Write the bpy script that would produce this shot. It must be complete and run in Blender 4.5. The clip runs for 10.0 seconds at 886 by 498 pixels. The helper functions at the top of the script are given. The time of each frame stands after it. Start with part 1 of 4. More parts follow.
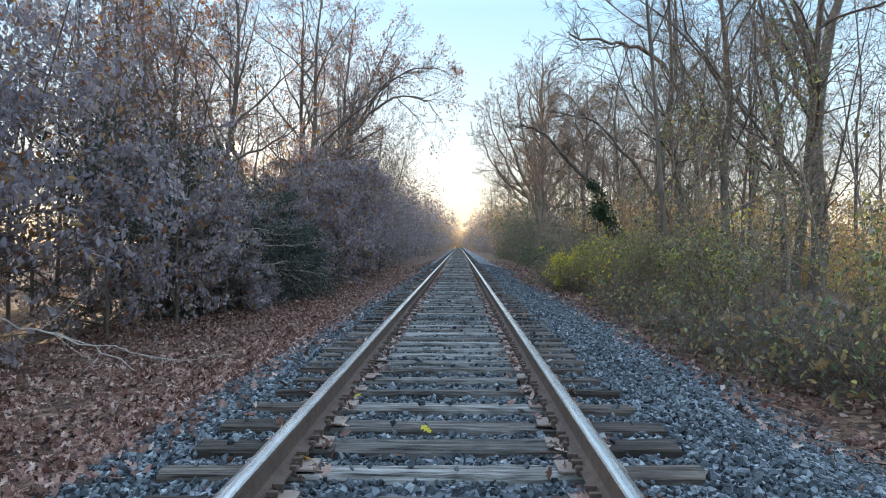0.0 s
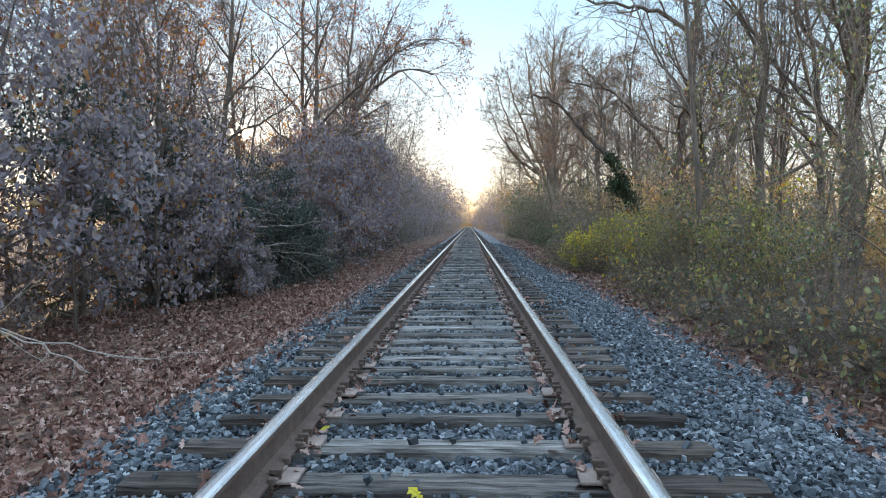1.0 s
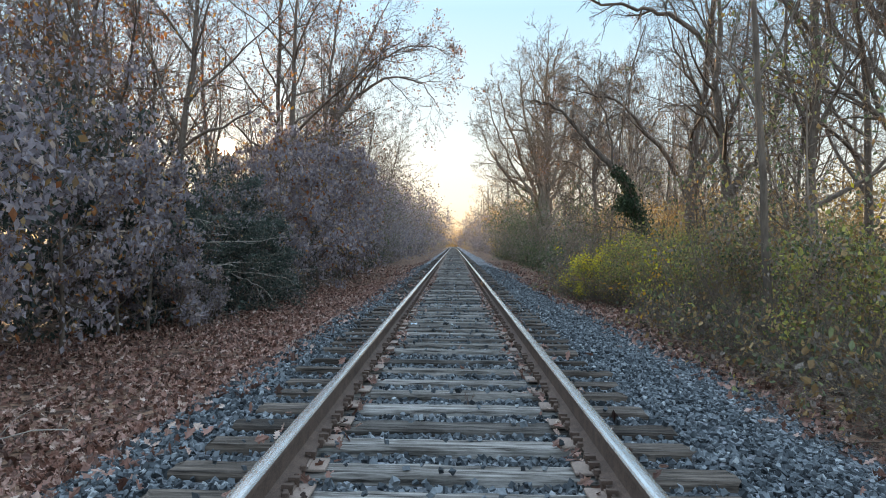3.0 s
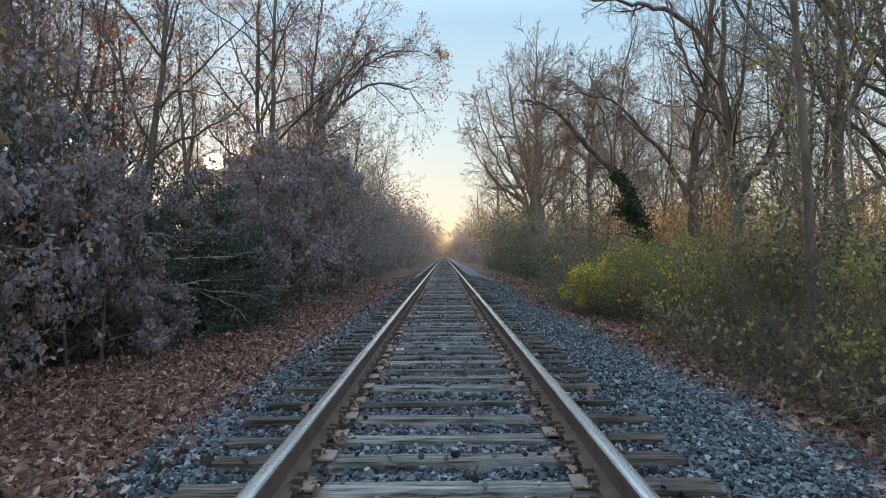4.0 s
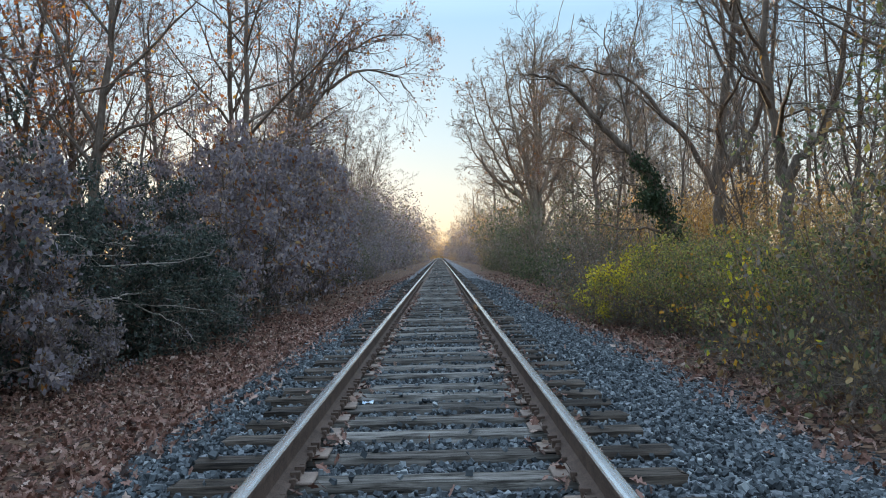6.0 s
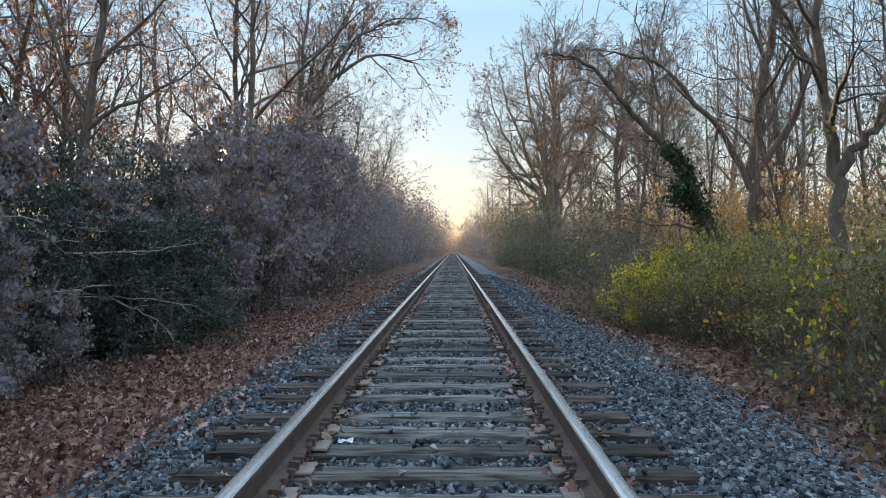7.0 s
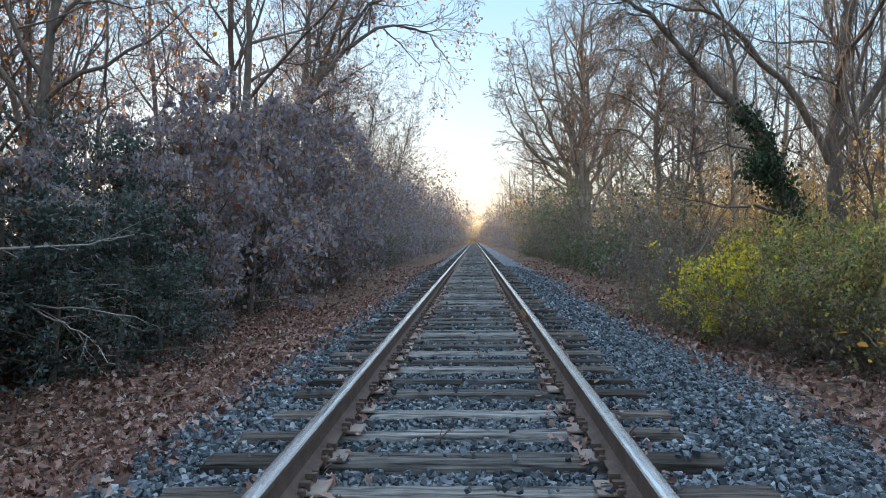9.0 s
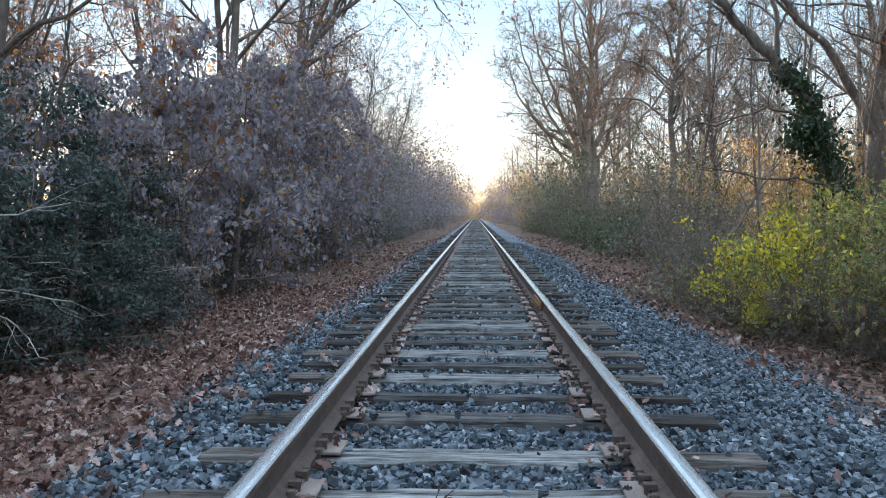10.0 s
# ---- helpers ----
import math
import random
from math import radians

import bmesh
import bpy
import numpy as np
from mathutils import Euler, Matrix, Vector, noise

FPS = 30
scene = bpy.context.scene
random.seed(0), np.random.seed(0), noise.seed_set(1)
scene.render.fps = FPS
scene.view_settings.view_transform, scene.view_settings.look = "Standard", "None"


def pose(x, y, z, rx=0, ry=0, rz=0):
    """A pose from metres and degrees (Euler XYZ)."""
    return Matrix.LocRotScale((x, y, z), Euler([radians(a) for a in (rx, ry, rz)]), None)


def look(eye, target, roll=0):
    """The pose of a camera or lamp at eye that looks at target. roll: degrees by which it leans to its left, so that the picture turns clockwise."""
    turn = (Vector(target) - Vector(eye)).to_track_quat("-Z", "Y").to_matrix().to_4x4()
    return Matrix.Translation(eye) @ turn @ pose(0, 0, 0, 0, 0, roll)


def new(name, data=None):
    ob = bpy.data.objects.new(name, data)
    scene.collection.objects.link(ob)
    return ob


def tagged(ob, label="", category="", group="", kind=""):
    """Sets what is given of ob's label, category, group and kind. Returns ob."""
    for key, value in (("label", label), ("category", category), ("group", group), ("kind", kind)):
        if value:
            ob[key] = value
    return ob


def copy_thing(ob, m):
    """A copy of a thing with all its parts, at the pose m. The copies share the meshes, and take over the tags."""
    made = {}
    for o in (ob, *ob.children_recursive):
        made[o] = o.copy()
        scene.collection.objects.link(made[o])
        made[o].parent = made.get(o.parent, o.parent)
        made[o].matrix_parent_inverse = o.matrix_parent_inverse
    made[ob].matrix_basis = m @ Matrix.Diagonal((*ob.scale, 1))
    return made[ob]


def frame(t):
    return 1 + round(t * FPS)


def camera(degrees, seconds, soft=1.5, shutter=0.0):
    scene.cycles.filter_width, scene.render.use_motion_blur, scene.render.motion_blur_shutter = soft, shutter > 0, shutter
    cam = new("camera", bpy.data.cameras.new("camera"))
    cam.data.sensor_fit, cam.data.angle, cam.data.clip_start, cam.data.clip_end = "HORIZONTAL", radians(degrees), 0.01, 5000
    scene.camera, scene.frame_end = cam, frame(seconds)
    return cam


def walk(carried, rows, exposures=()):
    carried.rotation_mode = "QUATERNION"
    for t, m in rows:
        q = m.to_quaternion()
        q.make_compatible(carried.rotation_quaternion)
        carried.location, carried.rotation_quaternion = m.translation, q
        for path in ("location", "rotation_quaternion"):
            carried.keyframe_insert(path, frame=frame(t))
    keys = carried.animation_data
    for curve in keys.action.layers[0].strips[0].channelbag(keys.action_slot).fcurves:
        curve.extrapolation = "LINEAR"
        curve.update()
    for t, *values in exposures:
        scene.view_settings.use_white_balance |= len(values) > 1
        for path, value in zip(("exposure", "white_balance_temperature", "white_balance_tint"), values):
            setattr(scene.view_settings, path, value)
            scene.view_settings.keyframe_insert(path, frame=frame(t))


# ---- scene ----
cam = camera(63.1, 10.0, 1.0)
# seconds, x, y, z in metres, then yaw, pitch and roll in degrees
ROWS = [
    (0.0, 0.111, 0.000, 1.103, 1.27, -0.32, 0.04),
    (0.5, 0.131, 0.711, 1.085, 1.86, -0.90, 0.18),
    (1.0, 0.138, 1.443, 1.076, 2.07, -1.92, 0.59),
    (1.5, 0.104, 2.146, 1.078, 2.16, -2.67, 0.85),
    (2.0, 0.057, 2.861, 1.081, 2.19, -2.00, 0.34),
    (2.5, 0.019, 3.546, 1.079, 1.55, -1.10, -0.24),
    (3.0, 0.007, 4.252, 1.080, 0.84, -0.38, -0.56),
    (4.5, 0.005, 6.341, 1.084, -0.46, 0.62, 1.35),
    (5.0, 0.032, 7.047, 1.098, -1.33, -0.14, 1.65),
    (5.5, 0.044, 7.733, 1.102, -1.81, -0.57, 1.76),
    (6.0, 0.061, 8.453, 1.111, -0.24, 0.51, 1.48),
    (7.5, 0.127, 10.523, 1.099, 0.85, -0.72, 0.17),
    (8.0, 0.134, 11.256, 1.109, 1.45, -1.56, 0.40),
    (8.5, 0.107, 11.919, 1.113, 2.57, -1.51, 0.65),
    (9.0, 0.073, 12.619, 1.107, 2.50, -0.69, 0.76),
    (9.5, 0.047, 13.312, 1.092, 2.35, -1.48, 0.24),
    (10.0, 0.021, 14.038, 1.079, 2.59, -2.62, 0.29),
]
walk(cam, [(t, pose(x, y, z, 90 + pitch, roll, yaw)) for t, x, y, z, yaw, pitch, roll in ROWS],
     [(0.0, 1.1, 6350, 10), (1.0, 1.22, 6500, 10), (2.5, 1.42, 6900, 10), (3.2, 0.92, 6800, 10), (4.5, 0.74, 6800, 10), (5.3, 1.08, 6950, 10), (6.0, 0.84, 6600, 10), (7.5, 0.88, 6550, 10), (8.5, 1.02, 6450, 10), (9.5, 1.14, 6300, 10), (10.0, 1.32, 6300, 10)])

# ---- light: low winter sun ahead, a little left of the track, and a clear sky ----
SUN_AZ, SUN_EL = radians(-17.6), radians(7.2)
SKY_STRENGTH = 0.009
# stops above 0.31 lie out of view, brightened as fill for ground and plants
HAZE_FILL = [(0.0, (0.55, 0.42, 0.26)), (0.06, (0.47, 0.46, 0.41)), (0.16, (0.37, 0.46, 0.51)), (0.31, (0.25, 0.40, 0.54)), (0.5, (0.57, 0.79, 1.04)), (1.0, (0.57, 0.79, 1.04))]
SUN_DIR = Vector((math.sin(SUN_AZ) * math.cos(SUN_EL), math.cos(SUN_AZ) * math.cos(SUN_EL), math.sin(SUN_EL)))
world = bpy.data.worlds.new("sky")
scene.world = world
world.use_nodes = True
wn, wl = world.node_tree.nodes, world.node_tree.links
sky = wn.new("ShaderNodeTexSky")
sky.sky_type, sky.sun_disc = "NISHITA", False
sky.sun_elevation, sky.sun_rotation = SUN_EL, SUN_AZ
sky.altitude, sky.air_density, sky.dust_density, sky.ozone_density = 0, 1.0, 0.6, 1.0
# evening haze: warm towards the horizon all round, pale blue above, brightened out of view overhead as fill light,
# added to the clear-air sky
place, split, haze_fill, veil = wn.new("ShaderNodeTexCoord"), wn.new("ShaderNodeSeparateXYZ"), wn.new("ShaderNodeValToRGB"), wn.new("ShaderNodeMixRGB")
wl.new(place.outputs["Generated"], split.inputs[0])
wl.new(split.outputs["Z"], haze_fill.inputs[0])
while len(haze_fill.color_ramp.elements) < len(HAZE_FILL):
    haze_fill.color_ramp.elements.new(0.5)
for el, (height, colour) in zip(haze_fill.color_ramp.elements, HAZE_FILL):
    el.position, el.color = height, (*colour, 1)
air = wn.new("ShaderNodeMixRGB")
air.blend_type, air.inputs[0].default_value, air.inputs[2].default_value = "MULTIPLY", 1.0, (SKY_STRENGTH,) * 3 + (1,)
wl.new(sky.outputs[0], air.inputs[1])
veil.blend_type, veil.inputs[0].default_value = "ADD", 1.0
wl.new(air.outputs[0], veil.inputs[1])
wl.new(haze_fill.outputs[0], veil.inputs[2])
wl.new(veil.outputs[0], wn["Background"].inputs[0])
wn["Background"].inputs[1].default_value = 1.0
sun = new("sun", bpy.data.lights.new("sun", "SUN"))
sun.data.energy, sun.data.angle, sun.data.color = 5.0, radians(0.6), (1.0, 0.74, 0.45)
sun.matrix_world = look(SUN_DIR * 200, (0, 0, 0))


def sun_disc():
    """The sun's face, far beyond everything, made wider to take in its glare."""
    m = bpy.data.materials.new("sun_face")
    m.use_nodes = True
    m.node_tree.nodes.clear()
    out, em = m.node_tree.nodes.new("ShaderNodeOutputMaterial"), m.node_tree.nodes.new("ShaderNodeEmission")
    em.inputs["Color"].default_value, em.inputs["Strength"].default_value = (1.0, 0.8, 0.5, 1), 60.0
    m.node_tree.links.new(em.outputs[0], out.inputs[0])
    bm = bmesh.new()
    bmesh.ops.create_uvsphere(bm, u_segments=24, v_segments=16, radius=35)
    me = bpy.data.meshes.new("backdrop_sun")
    bm.to_mesh(me)
    bm.free()
    me.materials.append(m)
    ob = tagged(new("backdrop_sun", me), "glaring low sun behind the trees", "sun", kind="structure")
    ob.location = SUN_DIR * 3000
    ob.visible_shadow = False


sun_disc()

# ---- materials ----
def nodes(name):
    m = bpy.data.materials.new(name)
    m.use_nodes = True
    nt = m.node_tree
    nt.nodes.clear()
    out = nt.nodes.new("ShaderNodeOutputMaterial")
    return m, nt, out


def noise_node(nt, scale, detail=4, rough=0.6, space="Object", stretch=(1, 1, 1)):
    co, mp, n = nt.nodes.new("ShaderNodeTexCoord"), nt.nodes.new("ShaderNodeMapping"), nt.nodes.new("ShaderNodeTexNoise")
    mp.inputs["Scale"].default_value = stretch
    n.inputs["Scale"].default_value, n.inputs["Detail"].default_value, n.inputs["Roughness"].default_value = scale, detail, rough
    nt.links.new(co.outputs[space], mp.inputs[0])
    nt.links.new(mp.outputs[0], n.inputs["Vector"])
    return n.outputs["Fac"]


def ramp(nt, fac, stops):
    r = nt.nodes.new("ShaderNodeValToRGB")
    e = r.color_ramp.elements
    while len(e) < len(stops):
        e.new(0.5)
    for el, (p, c) in zip(e, stops):
        el.position, el.color = p, (*c, 1)
    nt.links.new(fac, r.inputs[0])
    return r.outputs[0]


def mix(nt, fac, a, b, kind="MIX"):
    m = nt.nodes.new("ShaderNodeMixRGB")
    m.blend_type = kind
    for i, v in enumerate((fac, a, b)):
        if isinstance(v, (int, float)):
            m.inputs[i].default_value = v
        elif isinstance(v, tuple):
            m.inputs[i].default_value = (*v, 1)
        else:
            nt.links.new(v, m.inputs[i])
    return m.outputs[0]


def bump(nt, height, strength, distance=0.01):
    b = nt.nodes.new("ShaderNodeBump")
    b.inputs["Strength"].default_value, b.inputs["Distance"].default_value = strength, distance
    nt.links.new(height, b.inputs["Height"])
    return b.outputs[0]


def surface(name, colour, rough=0.8, metal=0.0, normal=None, build=None):
    m, nt, out = nodes(name)
    p = nt.nodes.new("ShaderNodeBsdfPrincipled")
    p.inputs["Roughness"].default_value, p.inputs["Metallic"].default_value = rough, metal
    p.inputs["Specular IOR Level"].default_value = 0.3
    col, nor = build(nt)
    nt.links.new(col, p.inputs["Base Color"])
    if nor is not None:
        nt.links.new(nor, p.inputs["Normal"])
    nt.links.new(p.outputs[0], out.inputs[0])
    return m


def random_island(nt):
    return nt.nodes.new("ShaderNodeNewGeometry").outputs["Random Per Island"]


def random_object(nt):
    return nt.nodes.new("ShaderNodeObjectInfo").outputs["Random"]


def leaf_material(name, stops, thin=0.45):
    m, nt, out = nodes(name)
    col = ramp(nt, random_island(nt), stops)
    vein = noise_node(nt, 45, 2)
    col = mix(nt, 0.5, col, ramp(nt, vein, [(0.3, (0.45, 0.45, 0.45)), (0.7, (1, 1, 1))]), "MULTIPLY")
    d, t, s = nt.nodes.new("ShaderNodeBsdfPrincipled"), nt.nodes.new("ShaderNodeBsdfTranslucent"), nt.nodes.new("ShaderNodeMixShader")
    d.inputs["Roughness"].default_value = 0.55
    s.inputs[0].default_value = thin
    nt.links.new(col, d.inputs["Base Color"])
    nt.links.new(col, t.inputs["Color"])
    nt.links.new(d.outputs[0], s.inputs[1])
    nt.links.new(t.outputs[0], s.inputs[2])
    nt.links.new(s.outputs[0], out.inputs[0])
    return m


def bark_build(dark, light):
    def build(nt):
        n1, n2 = noise_node(nt, 14, 5, 0.7, stretch=(1, 1, 0.25)), noise_node(nt, 1.3, 3)
        col = mix(nt, 0.4, ramp(nt, n1, [(0.3, dark), (0.7, light)]), ramp(nt, n2, [(0.35, dark), (0.65, light)]))
        return col, bump(nt, n1, 0.7, 0.02)
    return build


BARK = surface("bark_grey_brown", None, 0.9, build=bark_build((0.06, 0.047, 0.038), (0.235, 0.182, 0.145)))
BARK_PALE = surface("bark_pale", None, 0.9, build=bark_build((0.14, 0.105, 0.078), (0.42, 0.33, 0.255)))
TWIG = surface("twig_brown", None, 0.9, build=bark_build((0.13, 0.095, 0.075), (0.3, 0.23, 0.18)))
# dry brown, shifted bluer in the colour to take in haze over the thicket
LEAF_BROWN = leaf_material("leaf_dry_brown", [(0.0, (0.2, 0.163, 0.17)), (0.45, (0.32, 0.282, 0.318)), (0.8, (0.41, 0.362, 0.395)), (1.0, (0.55, 0.42, 0.34))])
LEAF_TAN = leaf_material("leaf_tan", [(0.0, (0.196, 0.109, 0.046)), (0.5, (0.38, 0.236, 0.103)), (1.0, (0.552, 0.38, 0.184))])
LEAF_RUST = leaf_material("leaf_rust", [(0.0, (0.24, 0.08, 0.035)), (0.5, (0.4, 0.15, 0.05)), (1.0, (0.5, 0.25, 0.08))], 0.55)
LEAF_GREEN = leaf_material("leaf_dull_green", [(0.0, (0.069, 0.095, 0.047)), (0.5, (0.179, 0.212, 0.104)), (0.88, (0.34, 0.34, 0.149)), (1.0, (0.593, 0.504, 0.111))], 0.34)
LEAF_OLIVE = leaf_material("leaf_olive_yellow", [(0.0, (0.156, 0.168, 0.048)), (0.5, (0.324, 0.324, 0.084)), (1.0, (0.6, 0.54, 0.12))], 0.42)
LEAF_YELLOW = leaf_material("leaf_yellow", [(0.0, (0.44, 0.418, 0.044)), (0.4, (0.792, 0.638, 0.044)), (1.0, (0.9, 0.77, 0.066))], 0.55)
LEAF_ORANGE = leaf_material("leaf_orange", [(0.0, (0.6, 0.26, 0.03)), (1.0, (0.75, 0.42, 0.05))], 0.5)
LEAF_PINE = leaf_material("needles_dark_green", [(0.0, (0.028, 0.043, 0.037)), (0.6, (0.059, 0.081, 0.066)), (1.0, (0.106, 0.127, 0.096))], 0.3)
LEAF_IVY = leaf_material("leaf_ivy", [(0.0, (0.02, 0.04, 0.018)), (1.0, (0.05, 0.085, 0.035))], 0.2)
LITTER = leaf_material("leaf_litter", [(0.0, (0.038, 0.017, 0.012)), (0.3, (0.152, 0.066, 0.045)), (0.7, (0.347, 0.179, 0.138)), (0.9, (0.5, 0.32, 0.262)), (1.0, (0.606, 0.459, 0.386))], 0.2)
LEAF_GOLD = leaf_material("leaf_golden_tan", [(0.0, (0.48, 0.28, 0.11)), (0.5, (0.66, 0.43, 0.18)), (1.0, (0.8, 0.58, 0.29))], 0.6)
LEAF_GREYGREEN = leaf_material("leaf_grey_green", [(0.0, (0.071, 0.094, 0.049)), (0.5, (0.145, 0.171, 0.087)), (1.0, (0.235, 0.252, 0.118))], 0.28)
LEAF_GREYBROWN = leaf_material("leaf_grey_brown", [(0.0, (0.15, 0.12, 0.105)), (0.5, (0.28, 0.225, 0.195)), (1.0, (0.42, 0.34, 0.28))], 0.3)
BRANCH_PALE = surface("bare_branch_pale", None, 0.85, build=bark_build((0.2, 0.17, 0.145), (0.48, 0.42, 0.37)))


def stone_build(nt):
    n = noise_node(nt, 60, 4)
    col = ramp(nt, random_island(nt), [(0.0, (0.02, 0.023, 0.027)), (0.3, (0.06, 0.07, 0.08)), (0.6, (0.115, 0.13, 0.145)), (0.92, (0.2, 0.22, 0.24)), (1.0, (0.38, 0.4, 0.41))])
    col = mix(nt, 0.6, col, ramp(nt, n, [(0.3, (0.55, 0.55, 0.55)), (0.7, (1, 1, 1))]), "MULTIPLY")
    return col, bump(nt, n, 0.4, 0.004)


STONE = surface("ballast_stone", None, 0.75, build=stone_build)


def tie_build(nt):
    grain, stain = noise_node(nt, 30, 6, 0.7, stretch=(0.06, 1, 1)), noise_node(nt, 2.2, 4)
    col = ramp(nt, grain, [(0.36, (0.03, 0.026, 0.023)), (0.46, (0.19, 0.18, 0.17)), (0.64, (0.5, 0.485, 0.47))])
    col = mix(nt, 0.75, col, ramp(nt, stain, [(0.35, (0.35, 0.32, 0.3)), (0.65, (1, 1, 1))]), "MULTIPLY")
    col = mix(nt, 0.8, col, ramp(nt, random_object(nt), [(0.0, (0.17, 0.145, 0.13)), (0.3, (0.36, 0.31, 0.28)), (0.5, (0.72, 0.67, 0.63)), (0.8, (0.95, 0.91, 0.88)), (1.0, (1.15, 1.12, 1.1))]), "MULTIPLY")
    sep, co = nt.nodes.new("ShaderNodeSeparateXYZ"), nt.nodes.new("ShaderNodeTexCoord")
    nt.links.new(co.outputs["Object"], sep.inputs[0])
    out = nt.nodes.new("ShaderNodeMath")
    out.operation = "ABSOLUTE"
    nt.links.new(sep.outputs["X"], out.inputs[0])
    col = mix(nt, 1.0, col, ramp(nt, out.outputs[0], [(0.7, (1, 1, 1)), (0.88, (0.45, 0.39, 0.35))]), "MULTIPLY")  # darker and browner towards the outer ends
    return col, bump(nt, grain, 0.9, 0.012)


TIE = surface("weathered_tie_wood", None, 0.85, build=tie_build)


def rust_build(dark, light):
    def build(nt):
        n, f = noise_node(nt, 9, 5), noise_node(nt, 120, 3)
        col = mix(nt, 0.5, ramp(nt, n, [(0.3, dark), (0.7, light)]), ramp(nt, f, [(0.3, dark), (0.7, light)]))
        return col, bump(nt, f, 0.5, 0.002)
    return build


RUST = surface("rail_rust", None, 0.8, 0.0, build=rust_build((0.05, 0.034, 0.028), (0.18, 0.12, 0.095)))
PLATE = surface("plate_rust", None, 0.7, 0.0, build=rust_build((0.13, 0.095, 0.08), (0.36, 0.27, 0.225)))


def head_build(nt):
    n = noise_node(nt, 6, 4, 0.6, stretch=(6, 0.3, 1))
    return ramp(nt, n, [(0.3, (0.5, 0.5, 0.5)), (0.7, (0.75, 0.74, 0.73))]), None


HEAD = surface("polished_rail_head", None, 0.27, 1.0, build=head_build)


def ground_build(nt):
    sep, co = nt.nodes.new("ShaderNodeSeparateXYZ"), nt.nodes.new("ShaderNodeTexCoord")
    nt.links.new(co.outputs["Object"], sep.inputs[0])
    vor = nt.nodes.new("ShaderNodeTexVoronoi")
    vor.inputs["Scale"].default_value = 21
    nt.links.new(co.outputs["Object"], vor.inputs["Vector"])
    vor2 = nt.nodes.new("ShaderNodeTexVoronoi")
    vor2.inputs["Scale"].default_value = 13
    nt.links.new(co.outputs["Object"], vor2.inputs["Vector"])
    grey = nt.nodes.new("ShaderNodeRGBToBW")
    nt.links.new(vor.outputs["Color"], grey.inputs[0])
    grey2 = nt.nodes.new("ShaderNodeRGBToBW")
    nt.links.new(vor2.outputs["Color"], grey2.inputs[0])
    ballast = ramp(nt, grey.outputs[0], [(0.15, (0.05, 0.053, 0.06)), (0.5, (0.13, 0.137, 0.15)), (0.85, (0.3, 0.31, 0.34))])
    soil = ramp(nt, grey2.outputs[0], [(0.15, (0.04, 0.024, 0.018)), (0.5, (0.12, 0.066, 0.045)), (0.85, (0.25, 0.15, 0.1))])
    edge = noise_node(nt, 1.6, 4)

    def math_node(op, *v):
        m = nt.nodes.new("ShaderNodeMath")
        m.operation = op
        for i, a in enumerate(v):
            if isinstance(a, (int, float)):
                m.inputs[i].default_value = a
            else:
                nt.links.new(a, m.inputs[i])
        return m.outputs[0]
    away = math_node("ABSOLUTE", math_node("SUBTRACT", sep.outputs["X"], 0.43))
    far = math_node("ADD", away, math_node("MULTIPLY", edge, 0.9))
    step = math_node("MULTIPLY", math_node("SUBTRACT", far, 2.55), 4.0)
    clamp = nt.nodes.new("ShaderNodeClamp")
    nt.links.new(step, clamp.inputs[0])
    return mix(nt, clamp.outputs[0], ballast, soil), bump(nt, vor.outputs["Distance"], 0.8, 0.03)


GROUND = surface("ground_ballast_and_leaf_soil", None, 0.95, build=ground_build)


# ---- mesh helpers ----
def mesh_of(name, verts, faces, mats, slots=None, smooth=False):
    """verts: n x 3; faces: one array m x 3 or m x 4, or a list of such arrays."""
    faces = [np.asarray(f, dtype=np.int32) for f in (faces if isinstance(faces, list) else [faces]) if len(f)]
    verts = np.asarray(verts, dtype=np.float32)
    me = bpy.data.meshes.new(name)
    loops = np.concatenate([f.ravel() for f in faces])
    sizes = np.concatenate([np.full(len(f), f.shape[1], dtype=np.int32) for f in faces])
    starts = np.concatenate(([0], np.cumsum(sizes)[:-1])).astype(np.int32)
    me.vertices.add(len(verts))
    me.vertices.foreach_set("co", verts.ravel())
    me.loops.add(len(loops))
    me.loops.foreach_set("vertex_index", loops)
    me.polygons.add(len(sizes))
    me.polygons.foreach_set("loop_start", starts)
    if slots is not None:
        me.polygons.foreach_set("material_index", np.asarray(slots, dtype=np.int32))
    me.polygons.foreach_set("use_smooth", np.full(len(sizes), smooth))
    for m in (mats if isinstance(mats, (list, tuple)) else [mats]):
        me.materials.append(m)
    me.update(calc_edges=True)
    me.validate()
    return me


def thing(name, label, category, group="", kind="", at=None, data=None):
    ob = tagged(new(name, data), label, category, group, kind)
    if at is not None:
        ob.matrix_world = at
    return ob


def child(name, data, parent, label=""):
    ob = new(name, data)
    ob.parent = parent
    return tagged(ob, label)


def bm_mesh(name, bm, mat):
    me = bpy.data.meshes.new(name)
    bm.to_mesh(me)
    bm.free()
    me.materials.append(mat)
    return me


PROFILE_X = [-400, -30, -12, -7, -5, -4, -3.2, -2.4, -1.85, -1.45, 0, 1.45, 1.85, 2.3, 2.95, 3.6, 5, 12, 30, 400]
PROFILE_Z = [-1.1, -0.9, -0.66, -0.62, -0.64, -0.64, -0.58, -0.37, -0.14, -0.06, -0.06, -0.06, -0.1, -0.21, -0.32, -0.34, -0.3, -0.3, -0.3, -0.3]


